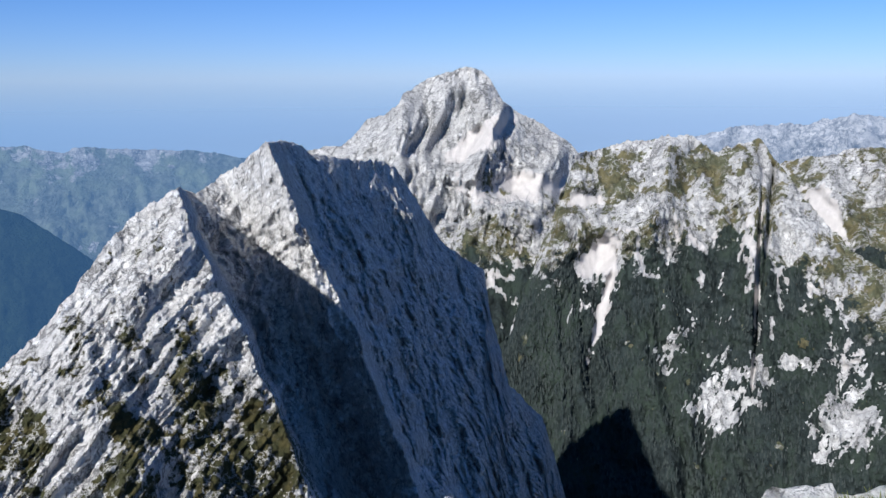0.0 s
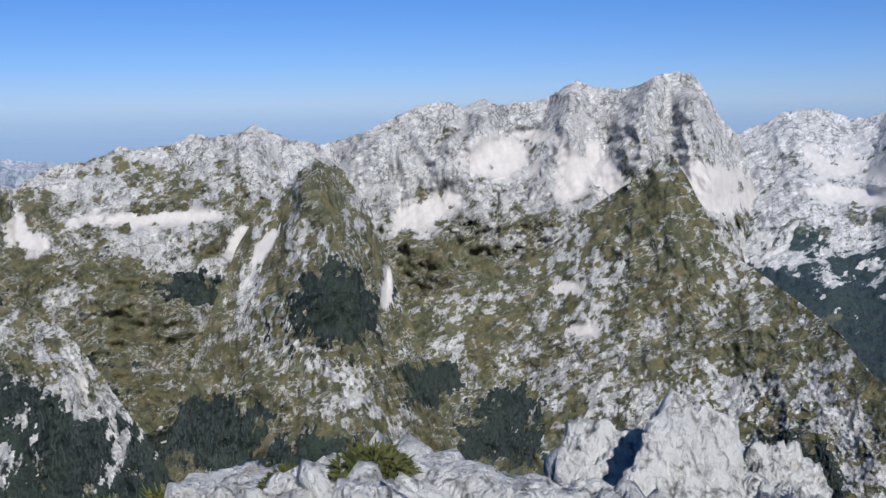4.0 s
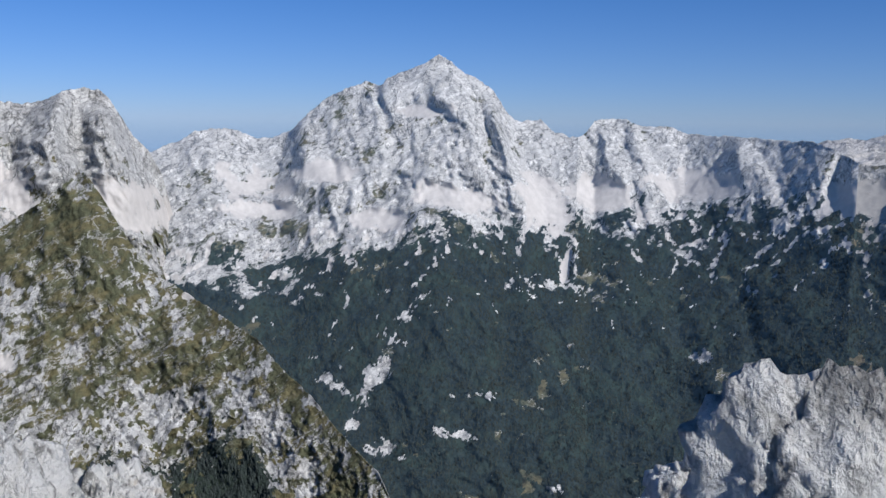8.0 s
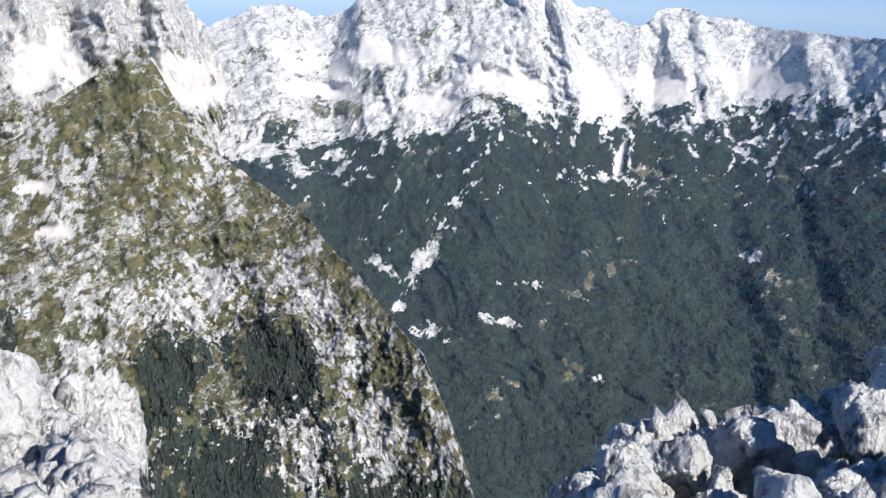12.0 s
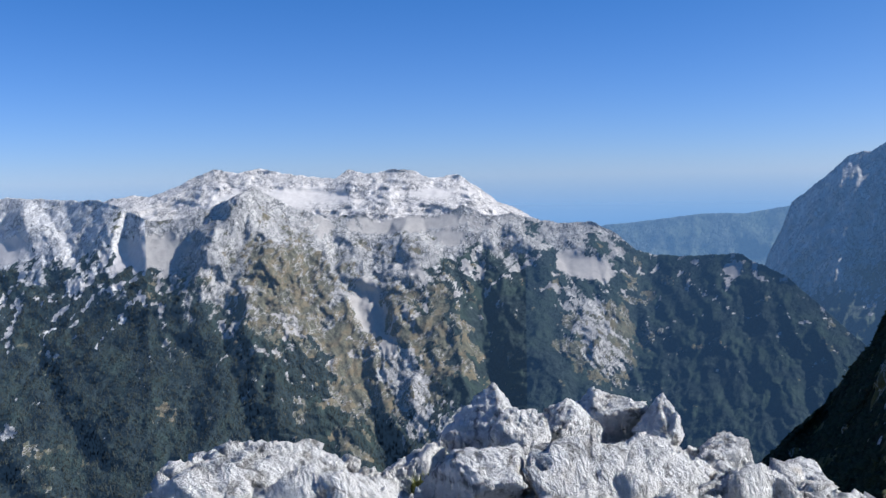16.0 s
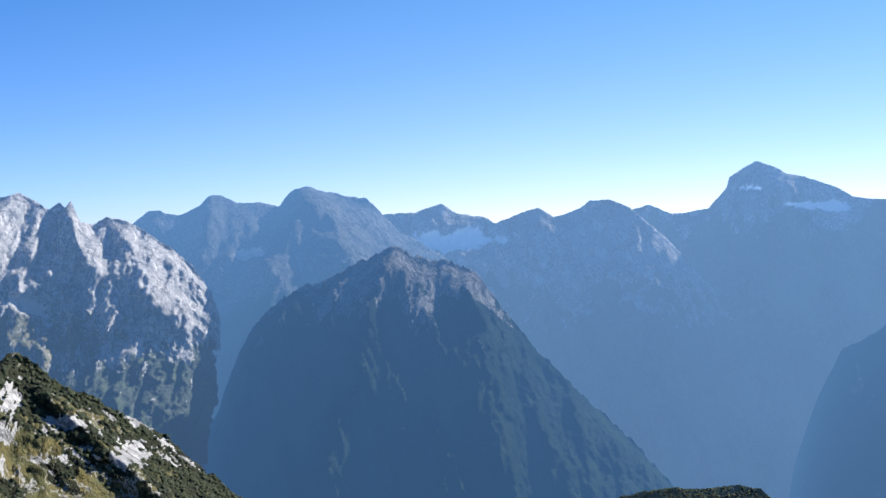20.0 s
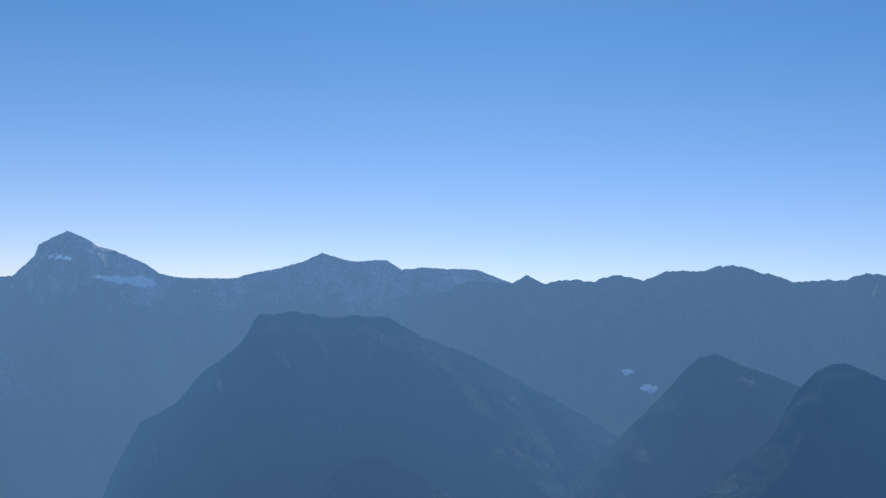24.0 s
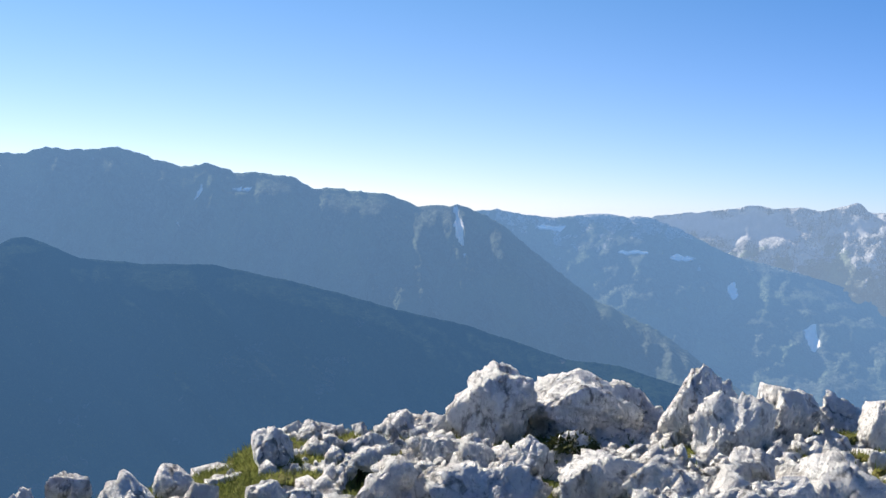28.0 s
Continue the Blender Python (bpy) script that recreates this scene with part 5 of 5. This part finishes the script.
# ---------------------------------------------------------------- boulders
def boulder_mesh(seed, level=5, sharp=13):
    g = np.random.default_rng(seed)
    bm = bmesh.new()
    bmesh.ops.create_icosphere(bm, subdivisions=level, radius=1.0)
    d = np.array([v.co[:] for v in bm.verts])
    tris = np.array([[v.index for v in f.verts] for f in bm.faces])
    bm.free()
    planes = g.normal(size=(sharp, 3))
    planes /= np.linalg.norm(planes, axis=1)[:, None]
    h = 0.52 + 0.40 * g.random(sharp)
    off = g.random(3) * 50
    dots = d @ planes.T
    rough = 1 + 0.05 * fbm(d * 1.0 + off, 0.5, 4)[:, None]
    rad = np.min(np.where(dots > 0.05, h * rough / np.maximum(dots, 0.05), 9), axis=1)
    rad = np.minimum(rad, 1.3)
    co = d * rad[:, None]
    # beds and joints that break the faces into steps
    bed = g.normal(size=3) * (0.5, 0.5, 1)
    bed /= np.linalg.norm(bed)
    along = co @ bed * 3.4 + 0.35 * fbm(co + off, 0.7, 3) + 9
    layer = np.floor(along).astype(np.int64)
    gap = np.minimum(along - layer, 1 - along + layer)
    n2 = fbm(co * (1, 1, 0.6) + off + 9, 0.30, 5, True, 0.62) - 0.4
    groove = 1 - smooth(np.abs(fbm(co * (1, 1, 0.35) + off, 0.8, 4)), 0, 0.05)
    side = np.c_[co[:, 0] + 0.7 * co[:, 1], co[:, 2] - 0.5 * co[:, 1] + 0.4 * co[:, 0], 0 * rad] + off + 0.06 * fbm(co + off, 0.3, 3)[:, None]
    e1, k1 = cells(side, 0.5)
    e2, k2 = cells(side + 20, 0.2)
    step = 0.18 * (k1[:, 0] - 0.5) * smooth(e1, 0, 0.03) + 0.06 * (k2[:, 1] - 0.5) * smooth(e2, 0, 0.02) + 0.09 * (RND[layer & 511, 0] - 0.5)
    co *= (1 + 0.10 * n2 - 0.11 * groove - 0.06 * (1 - smooth(gap, 0, 0.10)) + step)[:, None]
    low, high = co.min(0), co.max(0)
    co = (co - (low + high) / 2) / (high - low)
    co[:, 2] += 0.5
    return tri_mesh("boulder", co, tris, limestone)


BOULDERS = [boulder_mesh(100 + s) for s in range(9)]
STONES = [boulder_mesh(200 + s, 4, 10) for s in range(6)]
# bearing, height angle of the top, distance, width, height
ROCKS = [(0, -24.0, 4.4, 0.35, 0.5), (24, -21.8, 5.8, 0.8, 0.4), (38, -20.5, 7, 1.1, 0.6), (41.6, -20.1, 7.1, 1.1, 0.7), (45.2, -19.6, 7.1, 1.2, 0.8), (48.6, -20.1, 6.8, 1.1, 0.7), (51.5, -21.4, 6.4, 1.0, 0.6)]
ROCKS_LEDGE = [(108.1, -15.2, 7.7, 0.87, 0.67), (111.3, -15.0, 7.9, 0.79, 0.71), (114.8, -16.0, 7.1, 1.06, 0.75), (110.5, -20.1, 5.7, 0.52, 0.47), (104.1, -19.3, 6.3, 0.35, 0.68), (101.6, -20.4, 7.1, 0.47, 0.47), (98.2, -21.6, 6.7, 0.45, 0.46), (94.5, -22.9, 6.1, 0.34, 0.48), (91.7, -24.2, 5.7, 0.32, 0.47), (89.1, -26.2, 5.3, 0.27, 0.48), (116.2, -20.9, 5.9, 0.5, 0.41), (106.0, -17.3, 7.1, 0.3, 0.5)]
ROCKS_KNOB = [(109.9, -15.3, 8.9, 0.69, 0.45), (113.8, -15.6, 9.5, 0.51, 0.43), (119.7, -15.1, 9.5, 0.68, 0.52), (123.7, -15.3, 7.6, 0.77, 0.69), (123.9, -12.1, 10.0, 0.64, 0.9), (126.2, -13.3, 9.4, 0.5, 0.71), (128.4, -12.8, 10.2, 0.54, 0.69), (131.3, -12.3, 11.3, 0.73, 0.66), (134.2, -12.4, 10.9, 0.51, 0.69), (131.8, -14.8, 7.5, 1.02, 0.73), (137.3, -14.6, 10.4, 0.55, 0.55), (137.9, -15.8, 8.5, 0.75, 0.63), (142.4, -15.7, 9.9, 0.64, 0.54), (145.3, -16.7, 9.4, 0.45, 0.48), (127.0, -15.9, 8.0, 0.52, 0.48)]
ROCKS_TURFY = [(223.3, -16.2, 4.9, 0.5, 0.81), (219.7, -19.2, 4.8, 0.5, 0.65), (227.5, -15.2, 7.3, 0.47, 0.42), (232.2, -14.9, 7.7, 0.41, 0.46), (235.0, -14.3, 8.2, 0.29, 0.51), (238.9, -14.6, 6.7, 0.68, 0.79), (236.6, -17.6, 6.4, 0.34, 0.47), (239.8, -17.1, 6.8, 0.32, 0.47), (228.5, -17.8, 5.7, 0.2, 0.51), (230.2, -19.4, 5.0, 0.34, 0.54), (226.5, -20.3, 4.7, 0.34, 0.52), (232.4, -18.5, 6.3, 0.19, 0.31), (235.1, -19.8, 5.5, 0.3, 0.43), (243.2, -18.4, 5.9, 0.39, 0.5), (241.5, -19.1, 6.1, 0.29, 0.4), (238.9, -22.0, 5.0, 0.28, 0.37), (221.7, -23.0, 4.6, 0.28, 0.32), (230.5, -22.4, 4.7, 0.26, 0.37)]
ROCKS_CREST = [(246.2, -12.1, 10.2, 0.48, 0.55), (248.8, -11.9, 11.6, 0.41, 0.41), (251.7, -12.5, 10.7, 0.5, 0.41), (254.6, -11.2, 12.0, 0.7, 0.51), (252.9, -17.4, 6.7, 0.44, 0.39), (257.0, -18.1, 6.0, 0.47, 0.45), (244.7, -17.0, 6.9, 0.29, 0.41), (242.8, -19.6, 5.8, 0.31, 0.42)]
ROCKS_TEETH = [(258.7, -8.6, 11.4, 0.86, 1.04), (262.9, -8.7, 12.0, 1.04, 0.95), (265.8, -9.2, 12.6, 0.8, 0.77), (270.4, -8.1, 11.4, 0.73, 1.04), (272.4, -9.4, 10.6, 0.61, 0.85), (275.4, -8.9, 11.9, 0.62, 0.78), (278.1, -9.0, 13.0, 0.6, 0.62), (279.8, -9.3, 11.6, 0.4, 0.68), (269.7, -13.0, 8.1, 0.62, 0.6), (274.6, -13.8, 8.0, 0.57, 0.47), (260.7, -12.6, 9.3, 0.49, 0.53), (265.0, -13.3, 8.4, 0.64, 0.54), (278.0, -12.3, 8.4, 0.99, 0.6), (258.8, -14.2, 7.9, 0.7, 0.52), (256.1, -12.7, 10.1, 0.47, 0.44)]


def boulder(mesh, at, w, h, turn, depth=None):
    ob = new("boulder", mesh)
    ob.matrix_world = Matrix.LocRotScale(at, Euler((0, 0, turn)), (w, depth or w * random.uniform(0.75, 1.1), h))
    return tagged(ob, "weathered white limestone boulder on the summit", "rock", "boulders on the summit")


for i, (az, el, r, w, h) in enumerate(ROCKS + ROCKS_LEDGE + ROCKS_KNOB + ROCKS_TURFY + ROCKS_CREST + ROCKS_TEETH):
    p = place(np.array(az, float), np.array(r, float))
    top = float(eye_at(np.array(az, float))[2]) + r * math.tan(radians(el))
    w *= 1.05 if 215 < az < 246 else 1.35
    h = max(0.8 * w, min(h + 0.1, 1.15 * w))
    boulder(BOULDERS[(5 * i + 2) % 9], (p[0], p[1], top - h), w, h, random.uniform(0, 6.28))
# the great outcrop by the first stand, and the tall block by the second
for k, at, top, w, h in ((1, (8.9, 4.6), -1.3, 1.7, 2.6), (3, (10.0, 3.9), -2.02, 1.1, 2.2), (5, (9.2, 5.4), -1.85, 1.6, 2.2), (8, (9.5, 4.1), -1.8, 1.3, 2.2), (7, (2.64, -1.38), 1.16, 0.44, 0.5), (0, (2.88, -1.62), 1.05, 0.5, 0.55), (2, (2.56, -1.4), 0.82, 0.24, 0.5), (4, (2.88, -1.57), 0.74, 0.74, 1.0), (6, (2.85, -1.5), 0.10, 1.3, 1.2)):
    boulder(BOULDERS[k], (*at, top - h), w, h, top * 9, w)


def stones(count, low, high, seed):
    g = random.Random(seed)
    for _ in range(count):
        az = g.uniform(low, high)
        r = float(np.interp(az, RIM[:, 0], RIM[:, 2])) * g.uniform(0.45, 1.0)
        s = 0.10 + 0.40 * g.random() ** 2.6
        p = place(np.array(az), np.array(r))
        ob = new("stone", STONES[g.randrange(6)])
        ob.matrix_world = Matrix.LocRotScale((p[0], p[1], p[2] - 0.12 - 0.15 * s), Euler((g.uniform(-.3, .3), g.uniform(-.3, .3), g.uniform(0, 6.28))), (s, s * g.uniform(0.7, 1.2), s * g.uniform(0.5, 0.9) + 0.1))
        tagged(ob, "loose grey limestone stone on the summit", "rock", "loose stones")


stones(150, 85, 142, 1)
stones(120, 219, 282, 2)
stones(20, 22, 56, 3)


# ---------------------------------------------------------------- grass
def turf_blades():
    mat = leaf_material("mountain_grass", (0.10, 0.135, 0.03), (0.22, 0.235, 0.07), 1.5, True)
    p = scatter(GROUND[:-9], TURF[:-9], 0.04, 40000)
    n, k = len(p), 3
    a = rng.random((n, k)) * 6.28
    h = 0.025 + 0.055 * rng.random((n, k))
    w = 0.006 + 0.006 * rng.random((n, k))
    lean = 0.04 + 0.06 * rng.random((n, k))
    base = p[:, None] + np.stack([np.cos(a), np.sin(a), 0 * a], -1) * 0.02
    side = np.stack([-np.sin(a) * w, np.cos(a) * w, 0 * a], -1)
    tip = base + np.stack([np.cos(a) * lean, np.sin(a) * lean, h], -1)
    low = base - (0, 0, 0.02)
    co = np.stack([low - side, low + side, tip], 2).reshape(-1, 3)
    tris = np.arange(len(co)).reshape(-1, 3)
    tagged(new("turf", tri_mesh("turf", co, tris, mat)), "short yellow-green mountain grass between the rocks", "grass", "", "stuff")


turf_blades()


# ---------------------------------------------------------------- rubble
def rubble(name, label, count, small, large, weight):
    p = scatter(GROUND[:-9], weight, 0.02, count)
    bm = bmesh.new()
    bmesh.ops.create_icosphere(bm, subdivisions=1, radius=1.0)
    base = np.array([v.co[:] for v in bm.verts])
    t = np.array([[v.index for v in f.verts] for f in bm.faces])
    bm.free()
    n, k = len(p), len(base)
    s = small + (large - small) * rng.random((n, 1, 1)) ** 3.5
    shape = base[None] * (0.6 + 0.7 * rng.random((n, k, 1))) * (0.45 + 0.95 * rng.random((n, 1, 3)))
    tip = rng.normal(size=(n, 1, 3)) * 0.35
    shape = shape + np.cross(np.broadcast_to(tip, shape.shape), shape)
    co = (p[:, None] + shape * s + (0, 0, 0.1) * s).reshape(-1, 3)
    tris = (np.arange(n)[:, None, None] * k + t).reshape(-1, 3)
    tagged(new(name, tri_mesh(name, co, tris, limestone)), label, "gravel", "", "stuff")


FROM_STAND = np.degrees(np.arctan2(GROUND[:-9, :, 0] - EYE_B[0], GROUND[:-9, :, 1] - EYE_B[1])) % 360
OPEN = ((FROM_STAND > 22) & (FROM_STAND < 60)) | ((FROM_STAND > 84) & (FROM_STAND < 146)) | ((FROM_STAND > 217) & (FROM_STAND < 283))
OUT = np.broadcast_to(np.linspace(0, 1, len(GROUND))[:, None], TURF.shape)[:-9]
BARE = (1 - 0.9 * TURF[:-9]) * (OUT > 0.3) * OPEN
rubble("limestone_rubble", "broken white limestone rubble over the summit", 26000, 0.012, 0.06, BARE)
rubble("coarse_limestone_rubble", "coarse white limestone blocks strewn over the ledges", 17000, 0.035, 0.16, BARE)


# ---------------------------------------------------------------- cushions of dwarf pine in the rocks
def pine_cushion(az, r, width):
    p = place(np.array(float(az)), np.array(float(r)))
    ob = new("dwarf_pine_shrub")
    ob.location = p
    tagged(ob, "low dark green dwarf pine cushion among white rocks", "shrub", "dwarf pine cushions")
    stem = bmesh.new()
    for k in range(5):
        m = Matrix.Rotation(k * 1.26, 4, "Z") @ Matrix.Rotation(0.9, 4, "Y") @ Matrix.Translation((0, 0, width * 0.22))
        bmesh.ops.create_cone(stem, segments=5, radius1=0.02, radius2=0.008, depth=width * 0.45, matrix=m)
    mesh = bpy.data.meshes.new("branches")
    stem.to_mesh(mesh)
    stem.free()
    mesh.materials.append(bark)
    new("branches", mesh).parent = ob
    n = 1700
    d = rng.normal(size=(n, 3))
    d /= np.linalg.norm(d, axis=1)[:, None]
    at = d * (0.55 + 0.45 * rng.random((n, 1))) * (width / 2, width / 2, width * 0.30) * (1 + 0.25 * fbm(d * 3, 1.0, 2)[:, None])
    at[:, 2] = np.abs(at[:, 2]) + 0.02
    out = d * 0.05 + rng.normal(size=(n, 3)) * 0.025
    side = np.cross(out, rng.normal(size=(n, 3)))
    side *= 0.018 / np.linalg.norm(side, axis=1)[:, None]
    co = np.stack([at - side, at + side, at + out], 1).reshape(-1, 3)
    needles = new("foliage", tri_mesh("foliage", co, np.arange(n * 3).reshape(-1, 3), cushion_green))
    needles.parent = ob
    needles["kind"] = "stuff"


bark = leaf_material("pine_bark", (0.09, 0.07, 0.05), (0.16, 0.13, 0.10))
cushion_green = leaf_material("cushion_needles", (0.030, 0.040, 0.012), (0.085, 0.090, 0.030), 2.0)
for az, r, width in ((45.1, 6.7, 0.55), (40.2, 6.6, 0.35), (263.5, 10.5, 0.5), (251, 9.2, 0.45)):
    pine_cushion(az, r, width)
